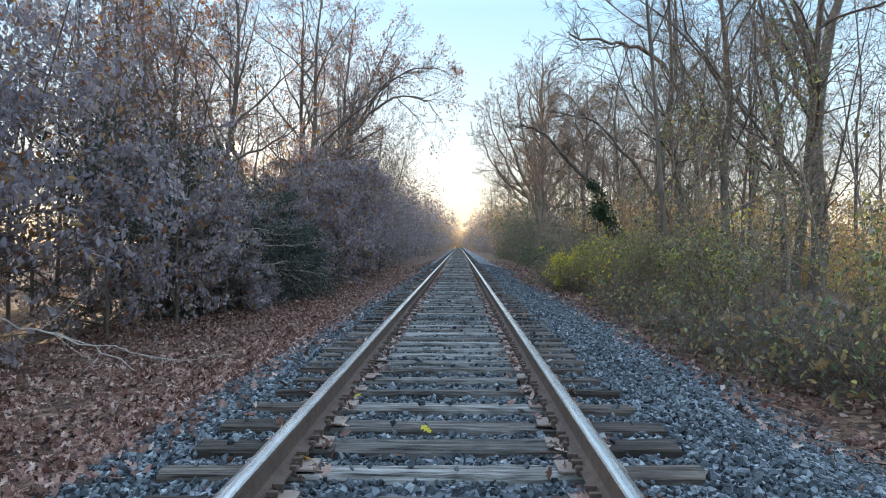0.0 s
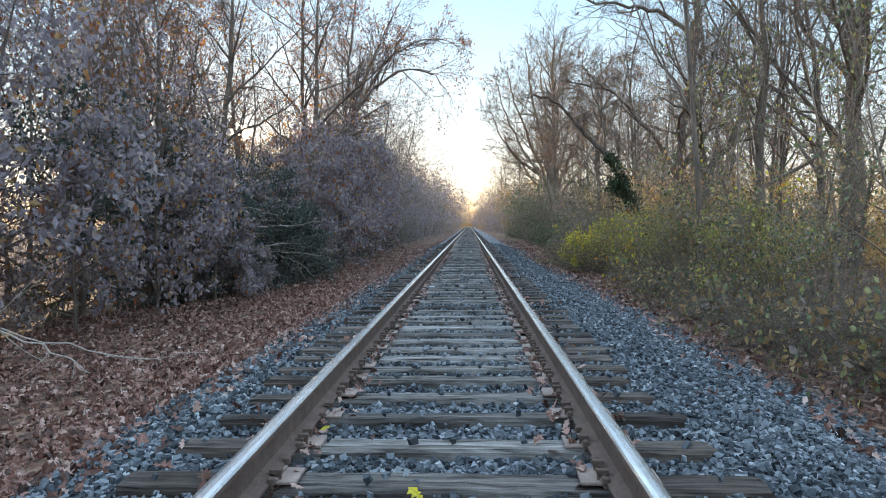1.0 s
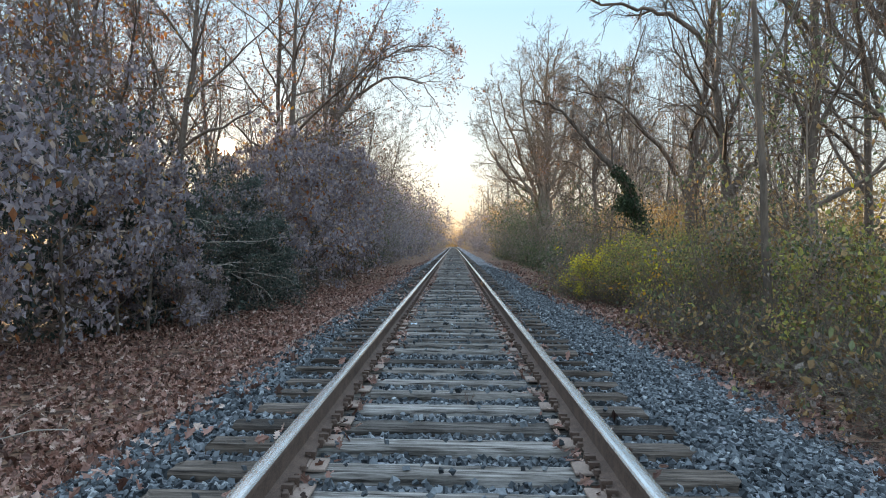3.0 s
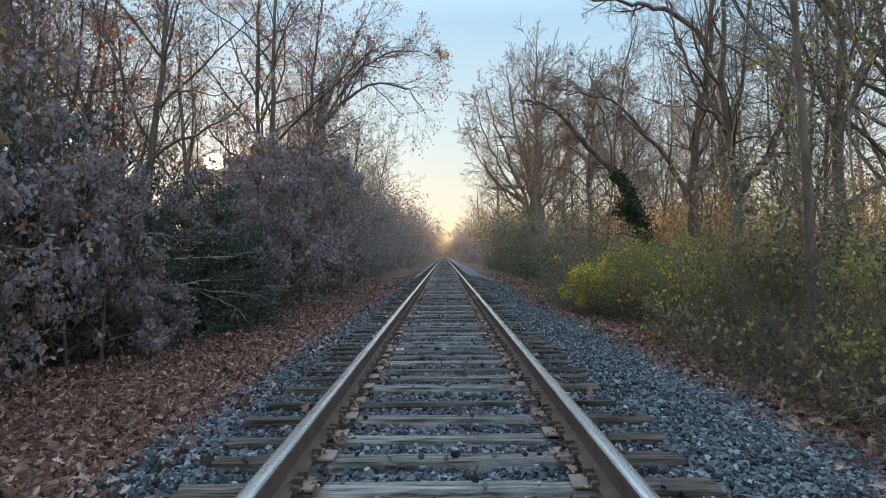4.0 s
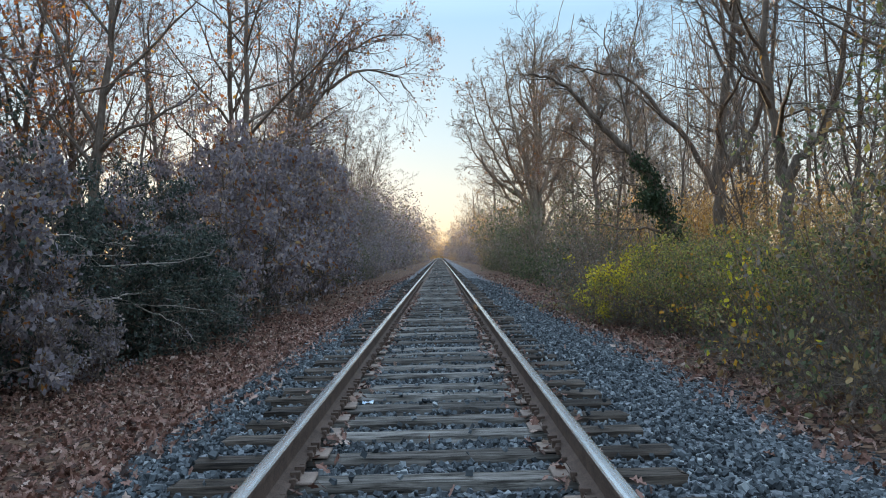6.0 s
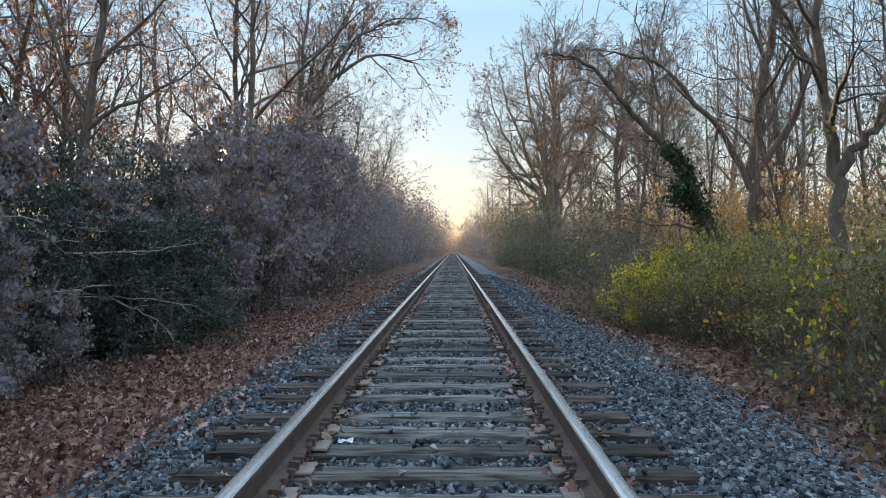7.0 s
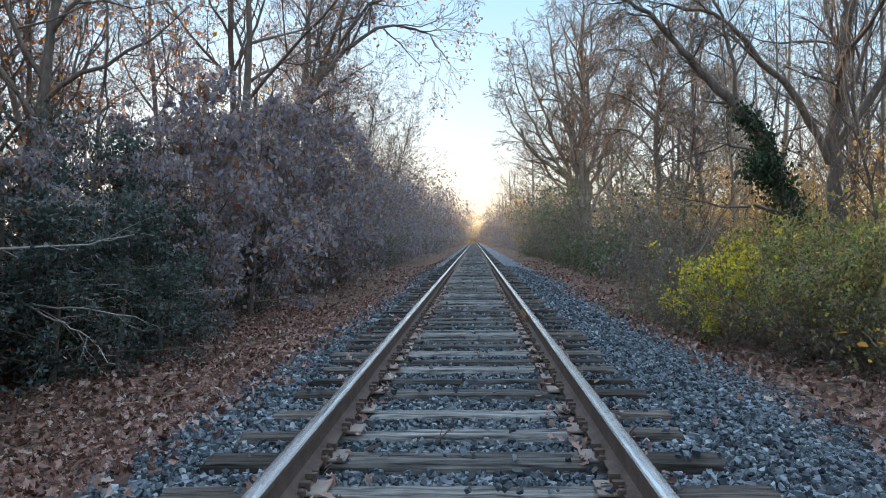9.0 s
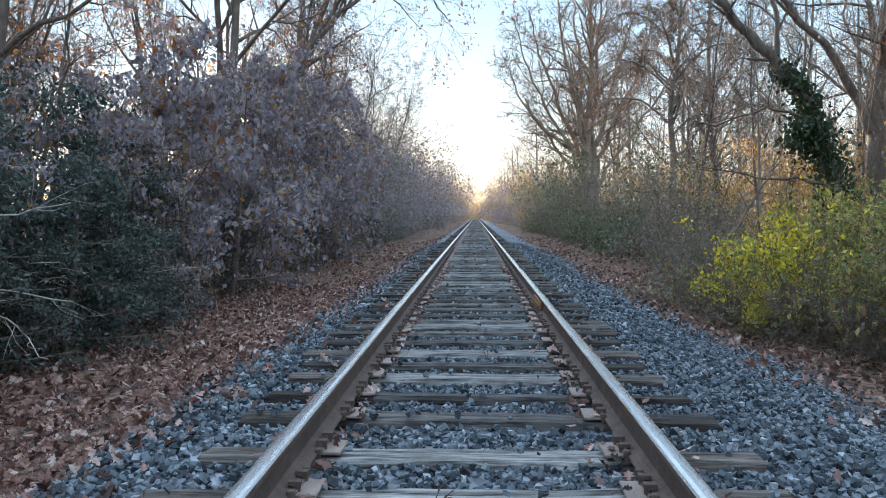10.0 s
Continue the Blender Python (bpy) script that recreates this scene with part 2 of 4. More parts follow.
def ground_z(x, y):
    """Height of the ground: the ballast bed and the lower leaf-covered verges."""
    z = np.interp(x, PROFILE_X, PROFILE_Z)
    side = np.clip((np.abs(x) - 1.6) / 2.0, 0, 1)
    return z + side * (0.05 * np.sin(x * 1.7 + y * 0.6) * np.cos(y * 0.9 - x * 0.5) + 0.025 * np.sin(x * 4.1 - y * 2.3))


# ---- ground ----
gx = np.concatenate(([-900, -300, -100, -50, -30, -20], np.arange(-14, -4, 0.8), np.arange(-4, 4.01, 0.2), np.arange(4.8, 14, 0.8), [20, 30, 50, 100, 300, 900]))
gy = np.concatenate(([-400, -100, -40, -15], np.arange(-6, 45, 0.5), np.arange(45, 120, 3), np.arange(120, 420, 15), [450, 600, 900, 1500, 2500]))
GX, GY = np.meshgrid(gx, gy)
gv = np.stack((GX, GY, ground_z(GX, GY)), -1).reshape(-1, 3)
gi = np.arange(len(gx) * len(gy)).reshape(len(gy), len(gx))
gf = np.stack((gi[:-1, :-1], gi[:-1, 1:], gi[1:, 1:], gi[1:, :-1]), -1).reshape(-1, 4)
thing("ground", "gravel railway bed with leaf-covered earth verges", "ground", kind="structure", data=mesh_of("ground", gv, gf, GROUND, smooth=True))

# ---- track: rails ----
GAUGE_HALF = 0.755
RAIL_END = 335.0


def rail_profile():
    half = [(0.0, 0.0), (0.070, 0.0), (0.070, 0.011), (0.030, 0.022), (0.010, 0.034), (0.009, 0.115), (0.014, 0.128), (0.034, 0.136), (0.0365, 0.150), (0.0355, 0.163), (0.028, 0.1695), (0.012, 0.172)]
    right = half[1:]
    return [(x, z) for x, z in right] + [(-x, z) for x, z in reversed(right)]


def rail(side):
    prof = rail_profile()
    ys = np.concatenate(([-8.0], np.arange(0, 60, 4.0), [80, 120, 200, 270, RAIL_END]))
    n = len(prof)
    v = np.array([(side * GAUGE_HALF + x, y, 0.018 + z) for y in ys for x, z in prof])
    f, slots = [], []
    for k in range(len(ys) - 1):
        for i in range(n):
            j = (i + 1) % n
            f.append((k * n + i, k * n + j, (k + 1) * n + j, (k + 1) * n + i))
            slots.append(1 if 8 <= i <= 12 else 0)
    return mesh_of("rail", v, np.array(f)[:, ::-1], [RUST, HEAD], slots)


rails = [thing("rail", "rusty steel rail with polished head on wooden ties", "rail", "rails of the track", data=rail(s)) for s in (-1, 1)]

# ---- track: wooden ties with plates and spikes ----
TIE_STEP, TIE_FIRST = 0.478, 3.09


def tie_mesh(seed):
    rnd = random.Random(seed)
    L, W, H = 1.3 + rnd.uniform(-0.05, 0.06), 0.083 + rnd.uniform(-0.012, 0.013), 0.17
    nx, prof = 22, [(-1, -1), (-1, -0.12), (-0.88, 0), (-0.3, 0.0), (0.35, 0.0), (0.9, 0), (1, -0.12), (1, -1)]
    v, f = [], []
    worn = [rnd.uniform(-0.012, 0.004) for _ in prof]
    for i in range(nx + 1):
        x = -L + 2 * L * i / nx
        for k, (a, b) in enumerate(prof):
            fray = rnd.uniform(-0.006, 0.006)
            end = rnd.uniform(-0.02, 0.02) if i in (0, nx) else 0
            sag = -0.004 * (1 - abs(a)) + (worn[k] if -0.2 < b <= 0 else 0)
            v.append((x + end, a * W + fray, (b * H if b < 0 else 0) + sag + rnd.uniform(-0.004, 0.003)))
    m = len(prof)
    for i in range(nx):
        for k in range(m - 1):
            a = i * m + k
            f.append((a, a + m, a + m + 1, a + 1))
    caps = [(k, k + 1, m - 2 - k, m - 1 - k) for k in range(m // 2 - 1)]
    caps = [c for c in caps] + [tuple(reversed([q + nx * m for q in c])) for c in caps]
    return mesh_of("tie", v, [np.array(f)[:, ::-1], np.array(caps)], TIE)


def plate_mesh():
    bm = bmesh.new()
    bmesh.ops.create_cube(bm, size=1, matrix=Matrix.Diagonal((0.33, 0.185, 0.016, 1)))
    bmesh.ops.bevel(bm, geom=bm.edges[:], offset=0.004, segments=1, affect="EDGES")
    for s in (-1, 1):
        bmesh.ops.create_cube(bm, size=1, matrix=Matrix.Translation((s * 0.079, 0, 0.011)) @ Matrix.Diagonal((0.014, 0.182, 0.012, 1)))
    return bm_mesh("tie_plate", bm, PLATE)


def spike_mesh():
    bm = bmesh.new()
    bmesh.ops.create_cube(bm, size=1, matrix=Matrix.Translation((0, 0, 0.012)) @ Matrix.Diagonal((0.018, 0.018, 0.03, 1)))
    bmesh.ops.create_cube(bm, size=1, matrix=Matrix.Translation((-0.012, 0, 0.032)) @ Matrix.Diagonal((0.05, 0.032, 0.016, 1)))
    return bm_mesh("spike", bm, RUST)


TIES = [tie_mesh(s) for s in range(14)]
PLATE_ME, SPIKE_ME = plate_mesh(), spike_mesh()


def railway_tie(y, rnd, detail):
    skew = rnd.gauss(0, 0.7)
    ob = thing("railway_tie", rnd.choice(TIE_LABELS), "railway tie", "ties of the track", data=rnd.choice(TIES))
    ob.matrix_world = pose(rnd.uniform(-0.03, 0.03), y, rnd.uniform(-0.012, 0.006), 0, 0, skew + (180 if rnd.random() < 0.5 else 0))
    flip = ob.matrix_world.inverted()
    for side in (-1, 1):
        plate = child("tie_plate", PLATE_ME, ob, "rusty steel plate")
        m = pose(side * GAUGE_HALF, y, 0.008, 0, 0, rnd.uniform(-2, 2))
        plate.matrix_basis = flip @ m
        if detail:
            for a, b in ((-1, -1), (1, 1), (-1, 1), (1, -1)):
                if rnd.random() < 0.12:
                    continue
                sp = child("spike", SPIKE_ME, plate, "dark spike")
                sp.matrix_basis = pose(a * 0.086, b * 0.055, 0.008 + rnd.uniform(0, 0.008), 0, 0, (0 if a > 0 else 180) + rnd.uniform(-8, 8))
    return ob


TIE_LABELS = ["weathered grey wooden railway tie bedded in gravel", "dark split wooden railway tie bedded in gravel"]
rnd = random.Random(5)
N_TIES = 150
# unevenly spaced ties where the track is seen from close by, then an even run into the distance
tie_y = [3.09, 3.57, 4.0, 4.47, 4.96, 5.5, 6.01, 6.48, 6.92, 7.34, 7.72, 8.16, 8.59, 9.05, 9.55, 10.02, 10.51, 11.03, 11.62, 12.09, 12.56, 13.04, 13.43, 13.86, 14.24, 14.69, 15.32, 15.8, 16.28, 16.82, 17.32, 17.91, 18.4, 18.89, 19.31, 19.77, 20.27, 20.75, 21.12, 21.5, 21.95]
while tie_y[-1] < RAIL_END - 0.6:
    tie_y.append(tie_y[-1] + TIE_STEP + rnd.uniform(-0.03, 0.03))
for i, y in enumerate(tie_y[:N_TIES]):
    railway_tie(y, rnd, i < 75)
for i in range(16):
    railway_tie(TIE_FIRST - TIE_STEP * (i + 1), rnd, False)
far = tie_y[N_TIES:]
fv, ff = [], []
for i, y in enumerate(far):
    L = 1.3 + rnd.uniform(-0.05, 0.05)
    for x, dy, z in ((-L, -0.11, 0), (L, -0.11, 0), (L, 0.11, 0), (-L, 0.11, 0), (-L, -0.11, -0.1), (L, -0.11, -0.1)):
        fv.append((x, y + dy, z + rnd.uniform(-0.008, 0.004)))
    b = i * 6
    ff += [(b, b + 1, b + 2, b + 3), (b + 4, b + 5, b + 1, b)]
thing("far_ties", "row of distant weathered wooden ties under the rails", "railway ties", kind="stuff", data=mesh_of("far_ties", fv, np.array(ff), TIE))


def anchor_mesh():
    bm = bmesh.new()
    bmesh.ops.create_cube(bm, size=1, matrix=Matrix.Translation((0, 0, 0.005)) @ Matrix.Diagonal((0.165, 0.022, 0.035, 1)))
    bmesh.ops.create_cube(bm, size=1, matrix=Matrix.Translation((0.075, 0, 0.022)) @ Matrix.Diagonal((0.03, 0.03, 0.03, 1)))
    bmesh.ops.bevel(bm, geom=bm.edges[:], offset=0.004, segments=1, affect="EDGES")
    return bm_mesh("rail_anchor", bm, RUST)


ANCHOR = anchor_mesh()
for side, ob in zip((-1, 1), rails):
    for y in tie_y[1:70]:
        for dy in (-0.128, 0.128):
            a = child("rail_anchor", ANCHOR, ob, "dark steel clip gripping the rail foot")
            a.matrix_basis = pose(side * GAUGE_HALF, y + dy + rnd.uniform(-0.012, 0.012), 0.012, 0, 0, (180 if side > 0 else 0) + rnd.uniform(-4, 4))

# ---- ballast stones ----
ROCK = np.array([(x * 0.66, y * 0.6, z * 0.5) for z in (-1, 1) for y in (-1, 1) for x in (-1, 1)])
ROCK_F = np.array([(0, 2, 3, 1), (4, 5, 7, 6), (0, 1, 5, 4), (2, 6, 7, 3), (0, 4, 6, 2), (1, 3, 7, 5)])


def turned(g, n, flat=None):
    """n random rotation matrices; flat: largest tilt from level, in radians."""
    yaw = g.uniform(0, 2 * np.pi, n)
    a, b = (g.uniform(0, 2 * np.pi, n), g.uniform(0, 2 * np.pi, n)) if flat is None else (g.normal(0, flat, n), g.normal(0, flat, n))
    c, s = np.cos, np.sin
    o, i = np.zeros(n), np.ones(n)
    rz = np.stack((c(yaw), -s(yaw), o, s(yaw), c(yaw), o, o, o, i), -1).reshape(-1, 3, 3)
    rx = np.stack((i, o, o, o, c(a), -s(a), o, s(a), c(a)), -1).reshape(-1, 3, 3)
    ry = np.stack((c(b), o, s(b), o, i, o, -s(b), o, c(b)), -1).reshape(-1, 3, 3)
    return rz @ rx @ ry


def stones(seed, n, y0, y1, size):
    g = np.random.default_rng(seed)
    x, y = g.uniform(-2.5, 3.1, n), g.uniform(y0, y1, n)
    edge = np.clip((np.abs(x - 0.3) - 2.0) / 0.8, 0, 1)
    keep = g.random(n) > edge ** 1.2
    for s in (-1, 1):
        keep &= np.abs(x - s * GAUGE_HALF) > 0.085
    near = np.abs((y[:, None] - np.array(tie_y[:110])[None, :])).min(1)
    on_tie = (near < 0.085) & (np.abs(x) < 1.3)
    keep &= ~on_tie | (g.random(n) < 0.05)
    x, y, on_tie = x[keep], y[keep], on_tie[keep]
    n = len(x)
    s = size * g.uniform(0.6, 1.35, n)
    z = ground_z(x, y) + g.uniform(-0.006, 0.024, n) * (np.abs(x) < 2.1) + np.where(on_tie, 0.07, 0)
    shape = ROCK[None] * g.uniform(0.75, 1.35, (n, 1, 3)) * g.uniform(0.75, 1.15, (n, 8, 1)) + g.normal(0, 0.16, (n, 8, 3))
    v = np.einsum("nij,nkj->nki", turned(g, n), shape * s[:, None, None]) + np.stack((x, y, z), -1)[:, None]
    f = (ROCK_F[None] + 8 * np.arange(n)[:, None, None]).reshape(-1, 4)
    return v.reshape(-1, 3), f


for seed, n, y0, y1, size in ((1, 106000, 2.2, 22.5, 0.0185), (2, 20000, 22.5, 44, 0.027)):
    v, f = stones(seed, n, y0, y1, size)
    thing("ballast", "grey-blue crushed stone ballast between and beside the ties", "ballast", kind="stuff", data=mesh_of("ballast", v, f, STONE))

# ---- leaves ----
LEAF = np.array([(0, -1, 0), (0.42, -0.35, 0.16), (0.5, 0.3, 0.2), (0, 1, 0.05), (-0.5, 0.3, 0.2), (-0.42, -0.35, 0.16)])
LEAF_F = np.array([(0, 1, 2, 3), (0, 3, 4, 5)])


SLIM = np.array([(0, -1, 0), (0.5, 0.05, 0.22), (0, 1, 0.05), (-0.5, 0.05, 0.22)])
SLIM_F = np.array([(0, 1, 2), (0, 2, 3)])


OAK_SIDE = [(0.26, -0.72, 0.08), (0.17, -0.46, 0.04), (0.52, -0.2, 0.2), (0.28, 0.08, 0.07), (0.5, 0.4, 0.22), (0.2, 0.6, 0.08)]
OAK = np.array([(0, -1, 0)] + OAK_SIDE + [(0, 1, 0.1)] + [(-x, y, z) for x, y, z in reversed(OAK_SIDE)])
OAK_F = np.array([(0, 1, 2, 3, 4, 5, 6, 7), (0, 7, 8, 9, 10, 11, 12, 13)])


def leaves_at(g, points, size, flat=None, curl=1.0, full=False):
    """Leaves at the points: slim folded ones, broad ones (full=True) or lobed oak leaves (full=2), of two folded halves."""
    n = len(points)
    shape0, face0 = (OAK, OAK_F) if full == 2 else (LEAF, LEAF_F) if full else (SLIM, SLIM_F)
    k = len(shape0)
    s = size * g.uniform(0.6, 1.3, n)
    shape = shape0[None] * np.stack((g.uniform(0.8, 1.4, n), np.ones(n), curl * g.uniform(-0.6, 1.6, n)), -1)[:, None] + g.normal(0, 0.05 if full == 2 else 0.13 if full else 0.07, (n, k, 3))
    v = np.einsum("nij,nkj->nki", turned(g, n, flat), shape * s[:, None, None]) + points[:, None]
    f = (face0[None] + k * np.arange(n)[:, None, None]).reshape(-1, face0.shape[1])
    return v.reshape(-1, 3), f


def litter(name, seed, n, x0, x1, y0, y1, label, size=0.045, full=True):
    g = np.random.default_rng(seed)
    x, y = g.uniform(x0, x1, n), g.uniform(y0, y1, n)
    inner = np.clip((np.abs(x - 0.4) - 1.75) / 0.9, 0.012, 1)
    clump = 0.55 + 0.45 * np.sin(x * 2.3 + 1.3 * np.sin(y * 1.1)) * np.sin(y * 1.9)
    keep = g.random(n) < inner * np.clip(clump + 0.45, 0, 1)
    x, y = x[keep], y[keep]
    low = (np.abs(x) < 1.3)
    z = ground_z(x, y) + g.uniform(0.008, 0.045, len(x)) + np.where(low, 0.05, 0)
    v, f = leaves_at(g, np.stack((x, y, z), -1), size, 0.75, 2.0, full)
    thing(name, label, "fallen leaves", kind="stuff", data=mesh_of(name, v, f, LITTER))


litter("leaf_litter", 11, 30000, -7.2, -1.0, 3.5, 20, "brown dry fallen oak leaves covering the verge", 0.043, 2)
litter("leaf_litter", 16, 21000, -8.5, -1.0, 20, 32, "brown dry fallen oak leaves covering the verge", 0.042)
litter("leaf_litter", 12, 9000, 1.4, 4.8, 3.5, 22, "brown dry fallen oak leaves covering the verge", 0.043, 2)
litter("leaf_litter", 17, 6000, 1.4, 4.8, 22, 32, "brown dry fallen oak leaves covering the verge", 0.042)
litter("leaf_litter", 13, 6000, -8, 6, 30, 60, "brown dry fallen leaves along the far verge", 0.06)
litter("leaf_litter", 14, 2600, -1.35, 1.35, 2.5, 26, "scattered brown leaves on ties and ballast", 0.043, 2)


def rail_litter(seed, n):
    """Leaves and scraps caught along the rails' feet."""
    g = np.random.default_rng(seed)
    side, inner = g.choice((-1, 1), n), g.choice((-1, -1, 1), n)
    x = side * (GAUGE_HALF + inner * (0.1 + np.abs(g.normal(0, 0.07, n))))
    y = g.uniform(2.5, 30, n)
    pts = np.stack((x, y, g.uniform(0.0, 0.03, n)), -1)
    v, f = leaves_at(g, pts, 0.036, 0.5, 1.6, 2)
    thing("rail_leaf_litter", "dry brown leaves caught along the rails", "fallen leaves", kind="stuff", data=mesh_of("rail_leaf_litter", v, f, LITTER))


rail_litter(15, 1300)


# ---- trees and shrubs ----
class Plant:
    """Grows tapered branches as tubes and keeps the places of its leaves."""

    def __init__(self, seed):
        self.r = random.Random(seed)
        self.g = np.random.default_rng(seed)
        self.v, self.f, self.n = [], [], 0
        self.tips = []
        self.thin = 0.003

    def tube(self, pts, radii, sides):
        base, up = self.n, Vector((0.31, 0.17, 0.93))
        for i, (p, rad) in enumerate(zip(pts, radii)):
            d = (pts[min(i + 1, len(pts) - 1)] - pts[max(i - 1, 0)])
            d = d.normalized() if d.length > 1e-6 else Vector((0, 0, 1))
            a = d.cross(Vector((1, 0, 0)) if abs(d.x) < 0.8 else Vector((0, 1, 0))).normalized()
            b = d.cross(a)
            for k in range(sides):
                w = 2 * math.pi * k / sides
                q = rad * (self.r.uniform(0.86, 1.12) if sides > 6 else 1)
                q = p + a * (q * math.cos(w)) + b * (q * math.sin(w))
                self.v.append((q.x, q.y, q.z))
        for i in range(len(pts) - 1):
            for k in range(sides):
                j = (k + 1) % sides
                self.f.append((base + i * sides + k, base + i * sides + j, base + (i + 1) * sides + j, base + (i + 1) * sides + k))
        self.n += len(pts) * sides

    def bough(self, p, d, length, radius, level, spec):
        """spec: per level (segments, wander, lift, children, spread, length ratio, first child at)."""
        r = self.r
        seg, wander, lift, kids, spread, ratio, first = spec[level]
        pts, radii, d = [p.copy()], [radius], d.normalized()
        for i in range(seg):
            d = (d + Vector((r.gauss(0, wander), r.gauss(0, wander), r.gauss(0, wander) + lift))).normalized()
            pts.append(pts[-1] + d * (length / seg))
            radii.append(max(self.thin * 0.6, radius * (1 - 0.82 * (i + 1) / seg)))
        self.limb(pts, radii, level, spec)

    def limb(self, pts, radii, level, spec):
        r = self.r
        seg, wander, lift, kids, spread, ratio, first = spec[level]
        length = sum((b - a).length for a, b in zip(pts, pts[1:]))
        self.tube(pts, radii, 9 if radii[0] > 0.09 else 5 if radii[0] > 0.03 else 3)
        if level + 1 == len(spec):
            self.tips += [p for p in pts[1:]]
            return
        for c in range(kids):
            t = first + (1 - first) * (c + r.random()) / kids
            x = t * (len(pts) - 1)
            i = min(int(x), len(pts) - 2)
            q = pts[i].lerp(pts[i + 1], x - i)
            d = (pts[i + 1] - pts[i]).normalized()
            turn = Vector((r.gauss(0, 1), r.gauss(0, 1), r.gauss(0, 1)))
            side = (turn - d * turn.dot(d)).normalized()
            rad = radii[i] * (1 - (x - i)) + radii[i + 1] * (x - i)
            ang = spread * r.uniform(0.7, 1.25)
            self.bough(q, d * math.cos(ang) + side * math.sin(ang), length * ratio * r.uniform(0.65, 1.2) * (1.15 - 0.55 * t), max(self.thin, min(rad * 0.6, 0.032 * length * ratio)), level + 1, spec)

    def wood(self, name, mat):
        return mesh_of(name, self.v, np.array(self.f), mat, smooth=True)

    def leaves(self, name, mats, per_tip, size, scatter, hang=0.0, pick=1.0, cut=None, clump=3.0, full=False):
        tips = np.array([tuple(t) for t in self.tips])
        if cut is not None:
            tips = tips[cut(tips)]
        if pick < 1:
            a, b, c = tips.T * clump
            wave = np.sin(a + 1.7 * np.sin(b * 0.9)) + np.sin(b * 1.1 + 2 + c) + np.sin(c * 1.3 + a * 0.5)
            tips = tips[self.g.random(len(tips)) < pick * np.clip(1 + 0.75 * wave, 0, 3)]
        pts = np.repeat(tips, per_tip, 0)
        pts = pts + self.g.normal(0, scatter, pts.shape) - np.array((0, 0, hang))
        v, f = leaves_at(self.g, pts, size, None, 1.0, full)
        mats = mats if isinstance(mats, list) else [mats]
        slot = np.repeat(self.g.choice(len(mats), len(pts), p=[w for m, w in mats]), 2)
        return mesh_of(name, v, f, [m for m, w in mats], slot)


def plant(name, label, category, group, woods, crowns, at):
    ob = thing(name, label, category, group)
    for n, me, lab in woods + crowns:
        child(n, me, ob, lab)
    ob.matrix_world = at
    return ob


def on_ground(x, y, turn=0, s=1.0, sz=None, lean=0):
    return pose(x, y, float(ground_z(x, y)) - 0.03, 0, lean, turn) @ Matrix.Diagonal((s, s, sz or s, 1))


# spec rows, level by level: segments, wander, lift, children, spread, length ratio, first child at
SAPLING = [(8, 0.07, 0.06, 16, 1.15, 0.46, 0.06), (6, 0.13, 0.03, 7, 0.85, 0.45, 0.15), (4, 0.2, -0.02, 4, 0.8, 0.5, 0.2), (3, 0.25, -0.05, 0, 0, 0, 0)]
TALL = [(12, 0.07, 0.05, 13, 0.75, 0.42, 0.25), (7, 0.16, 0.05, 8, 0.8, 0.42, 0.15), (4, 0.22, 0.03, 5, 0.8, 0.5, 0.15), (2, 0.25, 0.02, 5, 0.75, 0.6, 0.15), (1, 0.3, 0, 0, 0, 0, 0)]
LIMB = [(8, 0.1, 0.05, 12, 0.8, 0.36, 0.2), (5, 0.18, 0.04, 7, 0.8, 0.48, 0.15), (3, 0.24, 0.02, 6, 0.75, 0.55, 0.15), (1, 0.3, 0, 0, 0, 0, 0)]
THIN = [(12, 0.07, 0.07, 15, 0.8, 0.3, 0.2), (5, 0.18, 0.05, 6, 0.8, 0.48, 0.15), (3, 0.22, 0.02, 5, 0.75, 0.55, 0.15), (1, 0.3, 0, 0, 0, 0, 0)]
BUSH = [(7, 0.14, 0.05, 9, 0.8, 0.4, 0.12), (5, 0.22, 0.03, 5, 0.8, 0.5, 0.15), (3, 0.25, 0, 0, 0, 0, 0)]
BARE_END = [(1, 0, 0, 0, 0, 0, 0)]
RUSTY = [(LEAF_BROWN, 0.66), (LEAF_RUST, 0.31), (LEAF_ORANGE, 0.03)]


def oak_sapling(seed, h=4.6, leaf=0.072, per=4, scatter=0.085, pick=0.6, mats=None):
    p = Plant(seed)
    p.bough(Vector((0, 0, 0)), Vector((0.05, 0, 1)), h, 0.055, 0, SAPLING)
    return p.wood("trunk", BARK), p.leaves("crown", mats or [(LEAF_BROWN, 0.88), (LEAF_RUST, 0.06), (LEAF_TAN, 0.06)], per, leaf, scatter, 0.05, pick, None, 4.0)


def tall_tree(seed, h=14.0, radius=0.2, rust=0.25, lean=0.05, first=0.28, kids=13, size=0.055, mats=RUSTY, bark=None, thin=0.0055):
    p = Plant(seed)
    p.thin = thin
    spec = [TALL[0][:3] + (kids, 0.72, 0.45, first)] + TALL[1:]
    p.bough(Vector((0, 0, 0)), Vector((lean, 0, 1)), h, radius, 0, spec)
    return p.wood("trunk", bark or BARK), p.leaves("crown", mats, 1, size, 0.1, 0.03, rust, None, 1.6)


